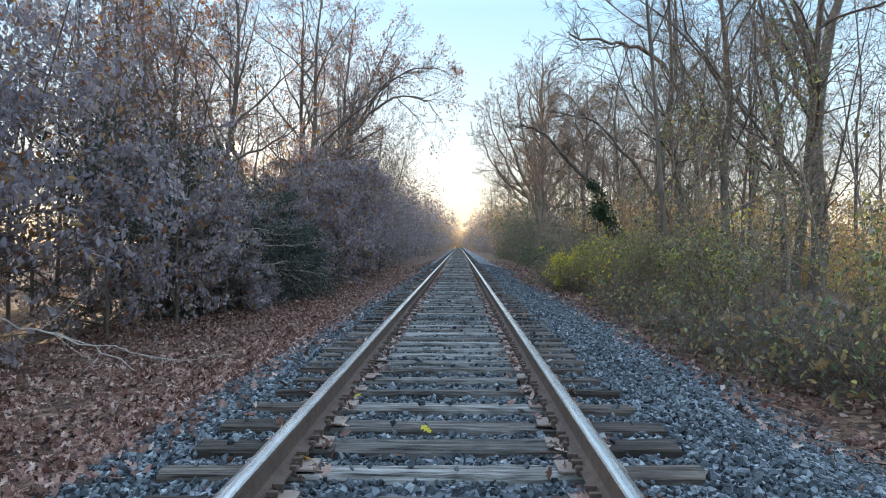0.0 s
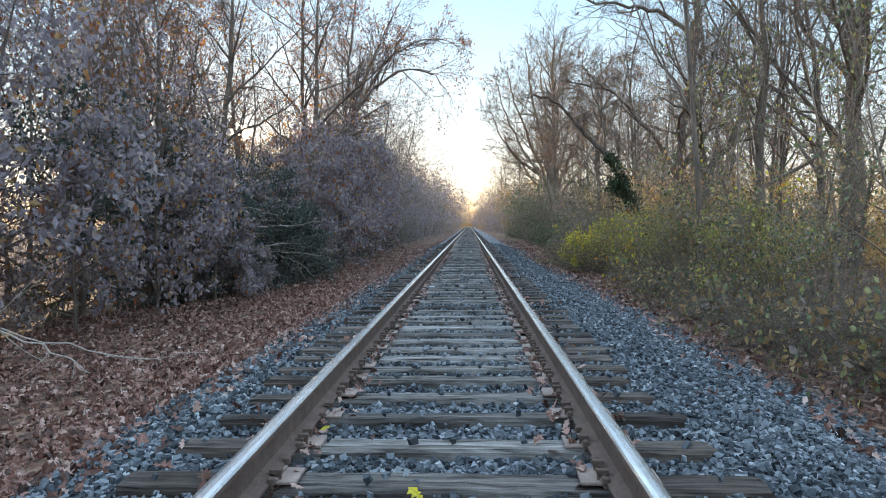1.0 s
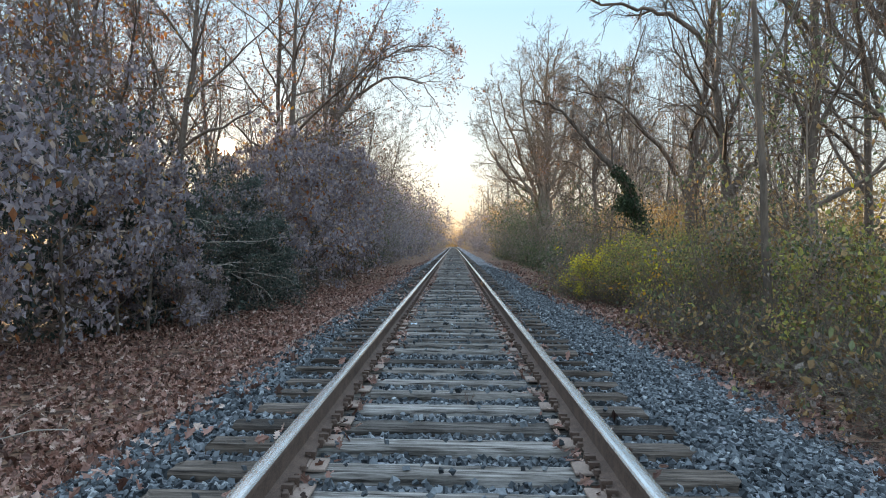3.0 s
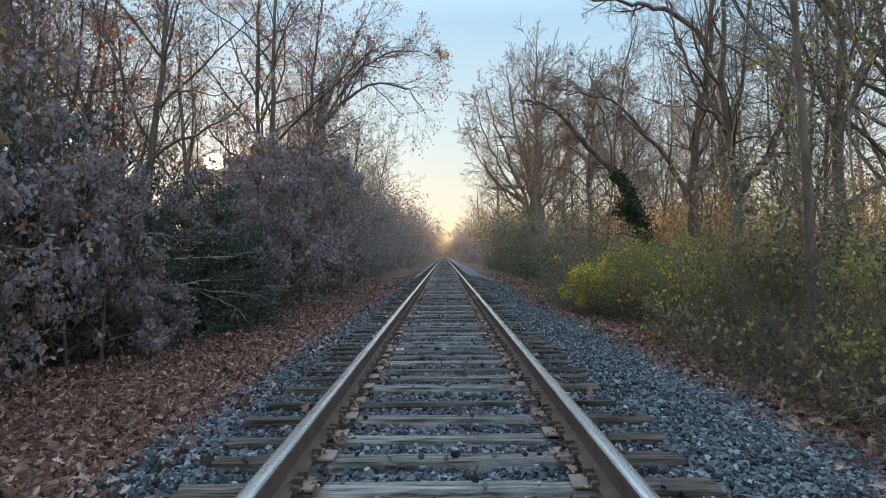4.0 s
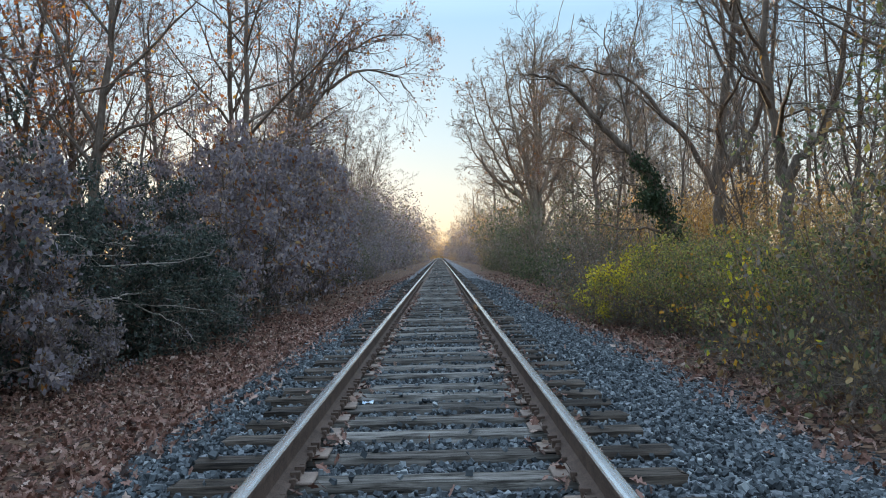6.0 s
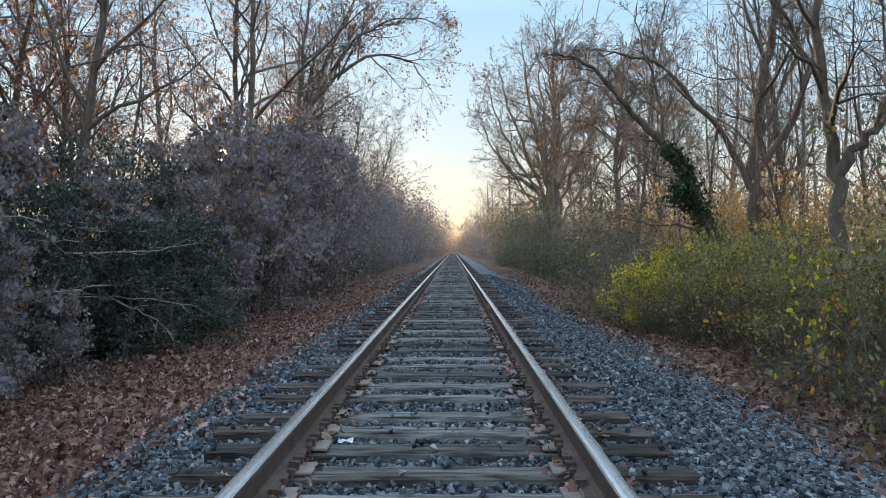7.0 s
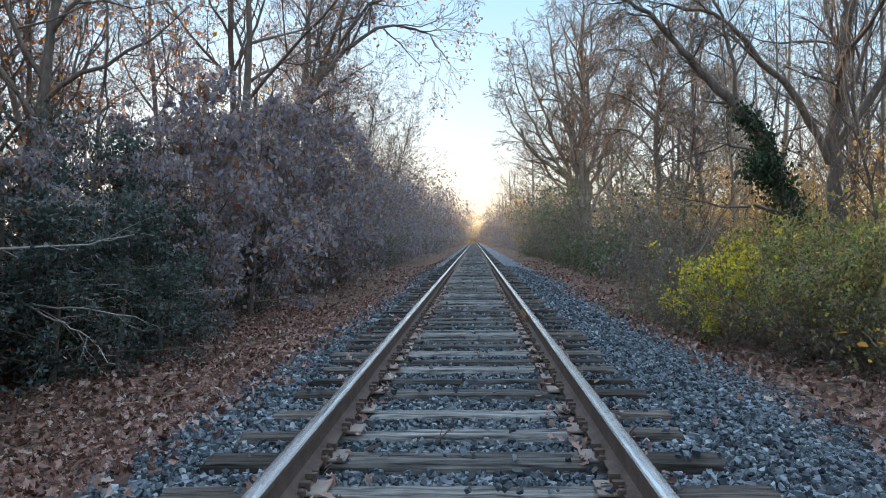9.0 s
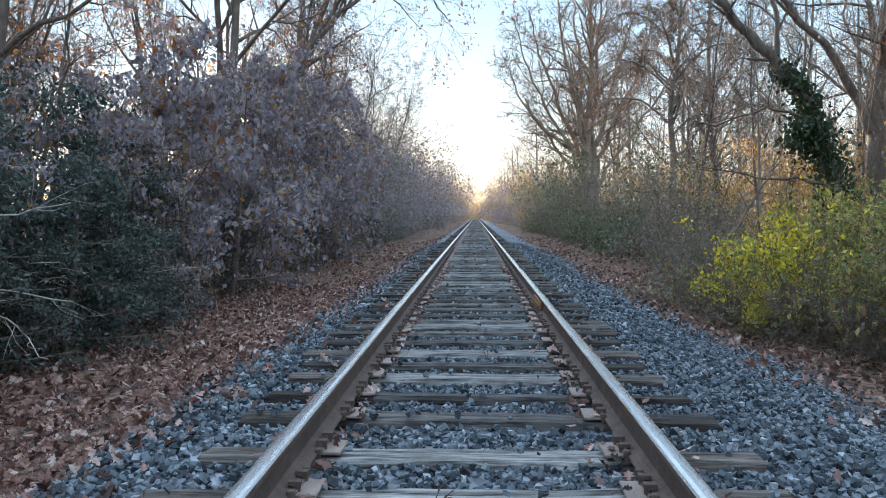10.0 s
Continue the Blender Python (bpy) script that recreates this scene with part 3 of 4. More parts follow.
def thin_tree(seed, h=8.5, radius=0.05, mat=None, leafy=0.3, leafmats=None, leaf=0.036):
    p = Plant(seed)
    p.thin = 0.0045
    p.bough(Vector((0, 0, 0)), Vector((0.06, 0.02, 1)), h, radius, 0, THIN)
    return p.wood("trunk", mat or BARK), p.leaves("crown", leafmats or [(LEAF_BROWN, 0.7), (LEAF_RUST, 0.3)], 2, leaf, 0.08, 0.02, leafy)


def shrub(seed, h=2.4, stems=9, mats=None, leaf=0.04, per=3, spread=0.5, pick=1.0, floor=0.5):
    p = Plant(seed)
    for i in range(stems):
        w = 2 * math.pi * (i + p.r.random()) / stems
        d = Vector((math.cos(w) * spread * p.r.uniform(0.3, 1.2), math.sin(w) * spread * p.r.uniform(0.3, 1.2), 1))
        p.bough(Vector((math.cos(w) * 0.25, math.sin(w) * 0.25, 0)), d, h * p.r.uniform(0.6, 1.2), 0.018, 0, BUSH)
    return p.wood("wood", TWIG), p.leaves("foliage", mats or [(LEAF_GREEN, 0.7), (LEAF_YELLOW, 0.1), (LEAF_BROWN, 0.2)], per, leaf, 0.09, 0.0, pick, lambda t: t[:, 2] > floor + 0.3 * np.sin(t[:, 0] * 5) * np.sin(t[:, 1] * 4), 3.5, True)


def cedar(seed, h=3.2):
    p = Plant(seed)
    spec = [(8, 0.04, 0.05, 36, 1.35, 0.4, 0.02), (5, 0.1, -0.03, 8, 0.8, 0.4, 0.1), (3, 0.2, -0.05, 0, 0, 0, 0)]
    p.bough(Vector((0, 0, 0)), Vector((0, 0, 1)), h, 0.05, 0, spec)
    return p.wood("trunk", BARK), p.leaves("needles", [(LEAF_PINE, 0.94), (LEAF_BROWN, 0.06)], 6, 0.038, 0.07, 0.02)


def far_bush(seed, mats, h=4.0, leaf=0.06, per=7, scatter=0.2, pick=1.0):
    p = Plant(seed)
    spec = [(5, 0.12, 0.05, 8 if leaf < 0.1 else 6, 0.9, 0.5, 0.1), (3, 0.2, 0.03, 4, 0.8, 0.5, 0.15), (2, 0.25, 0, 0, 0, 0, 0)]
    for i in range(4):
        w = 2 * math.pi * (i + p.r.random()) / 4
        p.bough(Vector((math.cos(w) * 0.5, math.sin(w) * 0.5, 0)), Vector((math.cos(w) * 0.45, math.sin(w) * 0.45, 1)), h * p.r.uniform(0.7, 1.1), 0.03, 0, spec)
    for i in range(5):
        w = 2 * math.pi * (i + p.r.random()) / 5
        p.bough(Vector((math.cos(w) * 0.4, math.sin(w) * 0.4, 0)), Vector((math.cos(w) * 0.9, math.sin(w) * 0.9, 0.7)), h * p.r.uniform(0.3, 0.42), 0.015, 0, spec[:1] + [(3, 0.2, 0.03, 3, 0.8, 0.5, 0.15)] + spec[2:])
    return p.wood("wood", TWIG), p.leaves("foliage", mats, per, leaf, scatter, 0.0, pick, None, 1.6)


def far_tree(seed, h=13.0, rust=0.5, mats=RUSTY, bark=None):
    p = Plant(seed)
    p.thin = 0.014
    spec = [(6, 0.05, 0.04, 10, 0.75, 0.42, 0.15), (4, 0.16, 0.06, 6, 0.75, 0.5, 0.2), (3, 0.2, 0.03, 3, 0.7, 0.5, 0.2), (2, 0.2, 0, 0, 0, 0, 0)]
    p.bough(Vector((0, 0, 0)), Vector((0.03, 0, 1)), h, 0.17, 0, spec)
    return p.wood("trunk", bark or BARK), p.leaves("crown", mats, 5 if rust > 0.7 else 3, 0.062, 0.12, 0.02, rust)


def path(p, pts, r0, r1, spec, bend=0.08):
    """A limb through the points given, made a little crooked, with its side branches."""
    pts = [Vector(q) for q in pts]
    fine = []
    for i in range(len(pts) - 1):
        a, b, c, d = pts[max(i - 1, 0)], pts[i], pts[i + 1], pts[min(i + 2, len(pts) - 1)]
        for k in range(4):
            t = k / 4
            fine.append(0.5 * (2 * b + (c - a) * t + (2 * a - 5 * b + 4 * c - d) * t * t + (3 * b - a - 3 * c + d) * t ** 3))
    fine.append(pts[-1])
    fine = [q + Vector([p.r.gauss(0, bend * 0.4) for _ in range(3)]) if 0 < i < len(fine) - 1 else q for i, q in enumerate(fine)]
    n = len(fine) - 1
    p.limb(fine, [r0 + (r1 - r0) * i / n for i in range(n + 1)], 0, spec)
    return fine


def grove(proto, name, label, category, group, places, a="trunk", b="crown"):
    """places: x, y, turn, scale[, scale in height]."""
    first = None
    for x, y, turn, s, *rest in places:
        m = on_ground(x, y, turn, s, *rest)
        if first is None:
            first = plant(name, label, category, group, [(a, proto[0], "")], [(b, proto[1], "")], m)
        else:
            ob = copy_thing(first, Matrix())
            ob.matrix_basis = m


rv = random.Random(77)

# ---- trees that stand out ----


def leaning_ivy_tree():
    p = Plant(301)
    p.thin = 0.0055
    fine = path(p, [(6.07, 25.39, -0.45), (5.72, 25.30, 0.93), (5.38, 25.30, 1.92), (5.03, 25.30, 2.77), (4.60, 25.30, 3.35), (4.08, 25.30, 3.87)], 0.15, 0.08, [LIMB[0][:3] + (4, 0.8, 0.22, 0.6)] + LIMB[1:], 0.05)
    path(p, [(4.08, 25.30, 3.87), (3.74, 25.21, 4.21), (3.35, 25.21, 4.65), (3.00, 25.13, 4.99), (2.53, 25.13, 5.21), (2.09, 25.13, 5.25)], 0.08, 0.013, [LIMB[0][:3] + (12, 0.85, 0.3, 0.05)] + LIMB[1:], 0.06)
    path(p, [(4.60, 25.30, 3.26), (4.60, 25.34, 3.95), (4.47, 25.39, 4.73), (4.17, 25.39, 5.51), (4.08, 25.39, 6.37)], 0.048, 0.01, LIMB)
    path(p, [(5.21, 25.30, 2.40), (4.51, 25.13, 2.66), (3.74, 24.95, 2.53), (3.13, 24.87, 2.23)], 0.03, 0.008, LIMB)
    wood = p.wood("trunk", BARK)
    g = np.random.default_rng(302)
    base = np.array([tuple(q) for q in fine])
    base = base[(base[:, 2] > 0.3) & (base[:, 2] < 3.3)]
    pts = np.repeat(base, 400, 0)
    spread = np.where(pts[:, 2] < 2.4, 0.17, 0.1)[:, None]
    pts = pts + g.normal(0, 1, pts.shape) * spread * g.uniform(0.5, 1.1, (len(pts), 1))
    lump = np.array((4.95, 25.21, 2.27)) + g.normal(0, 0.15, (900, 3))
    v, f = leaves_at(g, np.concatenate((pts, lump)), 0.042)
    ivy = mesh_of("ivy", v, f, LEAF_IVY)
    return plant("leaning_tree", "leaning bare tree wrapped in dark green ivy", "tree", "", [("trunk", wood, "")], [("ivy", ivy, "dark glossy ivy leaves")], Matrix())


leaning_ivy_tree()


def arching_tree():
    p = Plant(311)
    p.thin = 0.0055
    path(p, [(8.2, 29, -0.4), (8.15, 29, 1.4), (8.03, 29, 2.6), (8.1, 29, 3.9), (8.4, 29.1, 5.9), (8.7, 29, 7.6), (8.9, 29.3, 10.0), (8.7, 29.5, 13.0)], 0.21, 0.03, [TALL[0][:3] + (8, 0.75, 0.4, 0.35)] + LIMB[1:])
    path(p, [(7.98, 29, 2.7), (7.36, 29, 4.0), (6.53, 29, 4.95), (5.8, 29, 5.8), (4.9, 29, 6.2), (4.0, 29, 6.3)], 0.1, 0.015, [LIMB[0][:3] + (5, 0.8, 0.3, 0.3)] + LIMB[1:])
    path(p, [(8.9, 29, 7.2), (7.8, 29, 8.6), (6.7, 29, 9.15), (5.6, 29, 9.25), (4.5, 29, 9.6)], 0.1, 0.035, [LIMB[0][:3] + (6, 0.8, 0.3, 0.1)] + LIMB[1:], 0.16)
    path(p, [(8.0, 29, 2.8), (9.2, 29.2, 4.6), (10.0, 29.5, 7.0), (10.2, 29.5, 10.0)], 0.12, 0.02, [LIMB[0][:3] + (8, 0.8, 0.3, 0.3)] + LIMB[1:])
    return plant("arching_tree", "large bare tree with limbs arching towards the track", "bare tree", "bare trees beside the track", [("trunk", p.wood("trunk", BARK), "")], [("crown", p.leaves("crown", RUSTY, 1, 0.05, 0.08, 0.02, 0.05), "few dry leaves")], Matrix())


arching_tree()


def fan_tree():
    p = Plant(321)
    p.thin = 0.0105
    x, y = 6.1, 53.0
    for dx, dy, h, r in ((-4.3, 0.6, 10.4, 0.13), (-4.0, -0.8, 12.4, 0.15), (-3.1, 0.7, 14.0, 0.18), (-1.9, -0.6, 15.2, 0.2), (-0.7, 1.1, 15.8, 0.19), (0.7, 0.5, 15.8, 0.2), (2.1, -0.6, 15.0, 0.19), (3.4, 0.6, 13.6, 0.17), (4.6, -0.4, 11.2, 0.14)):
        h *= 0.88
        path(p, [(x + dx * 0.02, y, -0.4), (x + dx * 0.06, y + dy * 0.1, h * 0.2), (x + dx * 0.24, y + dy * 0.5, h * 0.4), (x + dx * 0.6, y + dy * 0.9, h * 0.63), (x + dx * 0.88, y + dy, h * 0.84), (x + dx, y + dy, h)], r, 0.02, [LIMB[0][:3] + (20, 0.9, 0.22, 0.36), (5, 0.22, 0.04, 9, 0.8, 0.48, 0.15), (3, 0.24, 0.02, 5, 0.75, 0.55, 0.15), (1, 0.3, 0, 0, 0, 0, 0)], 0.2)
    path(p, [(x, y, -0.4), (x + 0.05, y, 2.0), (x - 0.1, y, 5.0), (x + 0.1, y + 0.2, 9.0), (x, y, 12.0), (x + 0.2, y, 14.0)], 0.34, 0.04, [LIMB[0][:3] + (20, 0.8, 0.26, 0.36)] + LIMB[1:], 0.14)
    path(p, [(6.0, 53, 3.9), (4.9, 52.8, 4.7), (3.9, 52.6, 5.5), (3.1, 52.5, 6.2), (2.65, 52.4, 7.2)], 0.13, 0.06, BARE_END, 0.12)
    return plant("bare_tree", "wide bare tree with many grey limbs and fine twigs", "bare tree", "bare trees beside the track", [("trunk", p.wood("trunk", BARK_PALE), "")], [("crown", p.leaves("crown", RUSTY, 1, 0.06, 0.1, 0.02, 0.06), "few dry leaves")], Matrix())


fan_tree()


def forked_tree():
    p = Plant(361)
    p.thin = 0.005
    limb = [LIMB[0][:3] + (8, 0.8, 0.3, 0.25)] + LIMB[1:]
    path(p, [(7.05, 23.1, -0.4), (7.1, 23.1, 1.2), (7.15, 23.1, 2.5), (6.95, 23.1, 3.6), (6.8, 23.1, 5.2), (6.9, 23.2, 7.5), (6.6, 23.3, 10.0)], 0.17, 0.03, [LIMB[0][:3] + (9, 0.8, 0.25, 0.45)] + LIMB[1:], 0.1)
    path(p, [(7.12, 23.1, 2.4), (7.5, 23.0, 3.0), (7.9, 23.0, 3.5), (8.4, 23.1, 4.8), (8.6, 23.2, 7.0), (8.9, 23.3, 9.0)], 0.11, 0.02, limb, 0.1)
    path(p, [(6.9, 23.1, 4.2), (6.3, 23.0, 5.0), (5.6, 22.9, 6.2), (5.3, 22.8, 7.6)], 0.05, 0.012, limb, 0.1)
    return plant("forked_tree", "dark forked tree with bare twisting limbs", "bare tree", "bare trees beside the track", [("trunk", p.wood("trunk", BARK), "")], [("crown", p.leaves("crown", RUSTY, 1, 0.04, 0.08, 0.02, 0.06), "few dry leaves")], Matrix())


forked_tree()


def weeping_tree():
    p = Plant(351)
    p.thin = 0.0095
    x, y = 6.9, 40.0
    path(p, [(x, y, -0.4), (x + 0.1, y, 2.5), (x, y, 5.0), (x + 0.3, y, 7.5), (x + 0.2, y, 9.5)], 0.15, 0.03, [LIMB[0][:3] + (10, 0.8, 0.22, 0.3)] + LIMB[1:])
    spec = [LIMB[0][:3] + (17, 0.8, 0.36, 0.15), (5, 0.2, -0.08, 8, 0.8, 0.5, 0.15), (3, 0.22, -0.15, 5, 0.7, 0.55, 0.15), (2, 0.25, -0.2, 0, 0, 0, 0)]
    for i in range(14):
        w, z, far = i * 2.4, 3.9 + 0.36 * i, 3.2 - 0.09 * i
        dx, dy = math.cos(w) * far, math.sin(w) * far
        path(p, [(x + 0.1, y, z), (x + dx * 0.4, y + dy * 0.4, z + 1.0), (x + dx * 0.8, y + dy * 0.8, z + 1.1), (x + dx, y + dy, z + 0.5)], 0.05, 0.01, spec)
    return plant("weeping_tree", "bare tree with dense drooping red-brown twigs", "bare tree", "bare trees beside the track", [("trunk", p.wood("trunk", TWIG), "")], [("crown", p.leaves("crown", RUSTY, 1, 0.05, 0.08, 0.02, 0.12), "few dry leaves")], Matrix())


weeping_tree()


def overhanging_oak():
    p = Plant(331)
    p.thin = 0.0075
    spec = [LIMB[0][:3] + (15, 0.75, 0.26, 0.25)] + [(5, 0.18, 0.04, 7, 0.75, 0.5, 0.15), (3, 0.22, 0.0, 5, 0.7, 0.55, 0.15), (1, 0.25, -0.03, 0, 0, 0, 0)]
    path(p, [(-6.9, 40, -0.8), (-6.8, 40, 3.0), (-6.5, 40.2, 6.0), (-5.6, 40.4, 7.6), (-4.5, 40.6, 8.8), (-3.3, 40.8, 9.5), (-1.9, 41, 9.3), (-1.0, 41.2, 8.4)], 0.17, 0.012, spec)
    path(p, [(-5.7, 40.4, 7.5), (-4.3, 40.7, 9.9), (-2.7, 41, 11.0), (-1.3, 41.2, 11.2), (-0.3, 41.3, 10.8)], 0.08, 0.01, spec)
    path(p, [(-6.6, 40.2, 5.4), (-5.6, 41.0, 8.8), (-4.5, 41.6, 11.6), (-3.4, 42, 14.0)], 0.1, 0.015, spec)
    path(p, [(-4.8, 40.6, 8.4), (-4.0, 41.4, 10.4), (-2.9, 42, 12.6)], 0.06, 0.012, spec)
    path(p, [(-6.5, 40.3, 2.4), (-6.6, 41, 7), (-6.3, 41.5, 11), (-5.9, 42, 15)], 0.12, 0.03, spec)
    return plant("overhanging_oak", "oak leaning over the track with rusty leaves on its tips", "oak tree", "tall trees behind the thicket", [("trunk", p.wood("trunk", BARK), "")], [("crown", p.leaves("crown", [(LEAF_BROWN, 0.55), (LEAF_RUST, 0.45)], 2, 0.065, 0.09, 0.03, 0.9, None, 1.2), "")], Matrix())


overhanging_oak()


def fallen_branch(label, pts, r, seed, mat):
    p = Plant(seed)
    path(p, pts, r, 0.006, [(4, 0.1, 0.02, 4, 0.75, 0.3, 0.3), (4, 0.22, 0.0, 1, 0.7, 0.5, 0.3), (2, 0.2, 0, 0, 0, 0, 0)], 0.05)
    return thing("bare_branch", label, "branch", data=p.wood("bare_branch", mat))


fallen_branch("long pale bare branch lying on fallen leaves", [(-7.6, 10.2, 0.55), (-6.4, 9.9, 0.12), (-5.4, 9.6, -0.12), (-4.5, 9.3, -0.3), (-4.0, 9.1, -0.5)], 0.021, 341, BRANCH_PALE)
fallen_branch("thin pale bare branch lying on fallen leaves", [(-5.6, 9.8, -0.1), (-4.6, 9.75, -0.3), (-3.7, 9.8, -0.45), (-3.0, 9.9, -0.42)], 0.011, 344, BRANCH_PALE)
fallen_branch("pale bare branch sticking out of the thicket", [(-7.0, 21.3, 1.0), (-5.7, 21.0, 1.08), (-4.7, 20.9, 1.12), (-3.8, 20.7, 1.22)], 0.026, 342, BRANCH_PALE)
fallen_branch("pale bare branch sticking out of the thicket", [(-6.6, 21.2, 0.45), (-5.3, 21.0, 0.42), (-4.5, 20.9, 0.36), (-3.8, 20.7, 0.28)], 0.02, 343, BRANCH_PALE)
fallen_branch("drooping pale bare branch at the thicket's foot", [(-5.6, 21.1, 0.5), (-5.0, 20.9, 0.3), (-4.5, 20.8, 0.1), (-4.0, 20.6, -0.25)], 0.016, 345, BRANCH_PALE)
fallen_branch("pale bare branch sticking out of the thicket", [(-7.2, 15.6, 1.35), (-6.3, 15.3, 1.3), (-5.5, 15.2, 1.2), (-4.9, 15.0, 1.05)], 0.018, 346, BRANCH_PALE)
fallen_branch("pale bare branch sticking out of the thicket", [(-7.2, 22.2, 1.9), (-6.2, 22.0, 1.75), (-5.4, 21.8, 1.7), (-4.6, 21.6, 1.6)], 0.016, 349, BRANCH_PALE)
fallen_branch("pale bare branch sticking out of the thicket", [(-7.2, 18.6, 0.9), (-6.2, 18.4, 1.3), (-5.4, 18.3, 1.5), (-4.7, 18.2, 1.45)], 0.016, 350, BRANCH_PALE)
fallen_branch("dark broken branch resting in the shrubs", [(5.81, 25.30, 1.32), (5.03, 25.13, 1.60), (4.25, 25.04, 1.64), (3.39, 25.04, 1.79)], 0.04, 347, BARK)
fallen_branch("dark broken branch resting in the shrubs", [(3.39, 24.52, 0.41), (3.91, 24.69, 1.10), (4.25, 24.87, 1.53), (4.60, 24.95, 2.14)], 0.03, 348, BARK)

rb = random.Random(356)
for i in range(14):  # dead side branches among the cedars
    bx, by, bz = rb.uniform(-6.2, -5.4), rb.uniform(18.6, 25.0), rb.uniform(0.1, 2.1)
    out, rise, on = rb.uniform(0.9, 1.7), rb.uniform(-0.25, 0.3), rb.uniform(-0.5, 0.3)
    fallen_branch("thin pale dead branch reaching out of a cedar", [(bx - 0.8, by, bz - 0.1), (bx, by, bz), (bx + out * 0.55, by + on * 0.5, bz + rise * 0.7), (bx + out, by + on, bz + rise)], rb.uniform(0.007, 0.013), 360 + i, BRANCH_PALE)

# ---- thicket along one side ----
SAPLING_H = (4.6, 4.0, 5.2)
saplings = [oak_sapling(21 + i, h) for i, h in enumerate(SAPLING_H)]
spots = [[], [], []]
y = 9.0
while y < 46:
    x = -5.4 - 2.3 * max(0.0, min(1.0, (14 - y) / 3)) + rv.uniform(-0.4, 0.4)
    x -= 1.4 if 17.8 < y < 24.5 else 0  # cedars stand in front here
    tall = 1.15 if y < 12.5 else 0.74 if y < 24.5 else 1.14
    for row in range(2 if rv.random() < 0.7 else 1):
        k, sx, sy = rv.randrange(3), x - row * rv.uniform(1.6, 2.6), y + row * rv.uniform(-0.6, 0.6)
        size = tall * rv.uniform(0.85, 1.08) * (1 + 0.15 * row)
        if 17 < sy < 8.4 + 3.15 * -sx:  # lower growth in this stretch
            size = min(size, (0.95 + 0.42 * -sx) / SAPLING_H[k])
        spots[k].append((sx, sy, rv.uniform(0, 360), size))
    y += rv.uniform(1.7, 2.5)
spots[1] += [(-5.5, 18.3, 40, 0.5), (-5.9, 16.9, 160, 0.6), (-5.9, 25.6, 220, 0.6), (-5.8, 22.2, 90, 0.66)]
spots[0] += [(-8.7, 10.9, 40, 0.95), (-8.0, 8.6, 300, 0.8), (-10.2, 11.6, 20, 0.9), (-9.6, 12.4, 140, 1.0), (-10.4, 14.2, 250, 1.0), (-6.2, 19.3, 70, 0.68), (-5.5, 26.2, 10, 0.8), (-6.4, 24.6, 150, 0.75)]
for me, pl in zip(saplings, spots):
    grove(me, "oak_sapling", "young oak thick with dry purple-brown leaves beside the track", "young oak", "oak thicket beside the track", pl)

grove(oak_sapling(26, 2.2, 0.06, 5, 0.08, 0.28, [(LEAF_BROWN, 0.6), (LEAF_GREYBROWN, 0.4)]), "oak_shoot", "low oak shoot with drooping pinkish-brown leaves beside the cedars", "young oak", "oak thicket beside the track", [(-5.0, 19.2, 300, 0.48), (-5.15, 17.8, 80, 0.52), (-5.0, 25.3, 120, 0.5)])

grove(oak_sapling(24, 8.6, 0.08, 4, 0.17, 0.5), "leafy_oak", "tall young oak full of dry purple-brown leaves", "oak tree", "tall leafy oaks", [(-8.4, 12.6, 40, 0.85), (-8.7, 15.4, 120, 0.95), (-10.2, 17.2, 200, 1.0), (-9.9, 14.4, 310, 0.9)])

cedars = [cedar(31), cedar(32, 2.6)]
grove(cedars[0], "cedar", "small dark green cedar among brown saplings", "cedar", "cedars in the thicket", [(-6.3, 24.0, 0, 1.15), (-7.2, 14.8, 80, 1.3), (-7.4, 20.4, 160, 1.35), (-5.6, 36, 30, 0.8), (-6.8, 22.6, 250, 1.1), (-7.0, 17.4, 20, 1.35), (-6.6, 27.3, 130, 1.1)], "trunk", "needles")
grove(cedars[1], "cedar", "low dark green cedar among brown saplings", "cedar", "cedars in the thicket", [(-5.5, 25.4, 10, 0.9), (-4.95, 23.9, 200, 1.05, 0.78), (-5.1, 21.2, 70, 0.95, 0.8), (-6.3, 17.6, 200, 1.0), (-5.5, 30.1, 90, 0.8), (-5.0, 22.6, 40, 1.15, 0.85), (-5.9, 21.4, 300, 1.2, 0.9), (-5.8, 19.6, 120, 1.0), (-6.0, 52, 0, 1.0), (-6.2, 57, 70, 1.0)], "trunk", "needles")

talls = [tall_tree(41, 14.0, 0.17, 0.75, size=0.07), tall_tree(42, 15.0, 0.18, 0.8, size=0.07), tall_tree(43, 12.5, 0.14, 0.9, 0.12, 0.2, size=0.07)]
grove(talls[0], "oak_tree", "tall oak with bare grey limbs and a few rusty leaves", "oak tree", "tall trees behind the thicket", [(-8.1, 36.5, 0, 1.0), (-8.7, 26.5, 120, 0.9), (-12.5, 42, 220, 1.0), (-9.1, 55, 70, 1.0)])
grove(talls[1], "oak_tree", "tall oak with bare grey limbs and rusty leaves above", "oak tree", "tall trees behind the thicket", [(-7.5, 34.5, 40, 0.95), (-14.5, 31, 250, 1.0), (-11.5, 63, 140, 1.0)])
grove(talls[2], "oak_tree", "leaning oak with rusty leaves above brown saplings", "oak tree", "tall trees behind the thicket", [(-8.6, 46, 0, 1.05), (-10.4, 29, 130, 0.8), (-12.5, 35.2, 200, 0.9), (-11.5, 24, 20, 0.95), (-7.4, 18.2, 110, 0.7)])

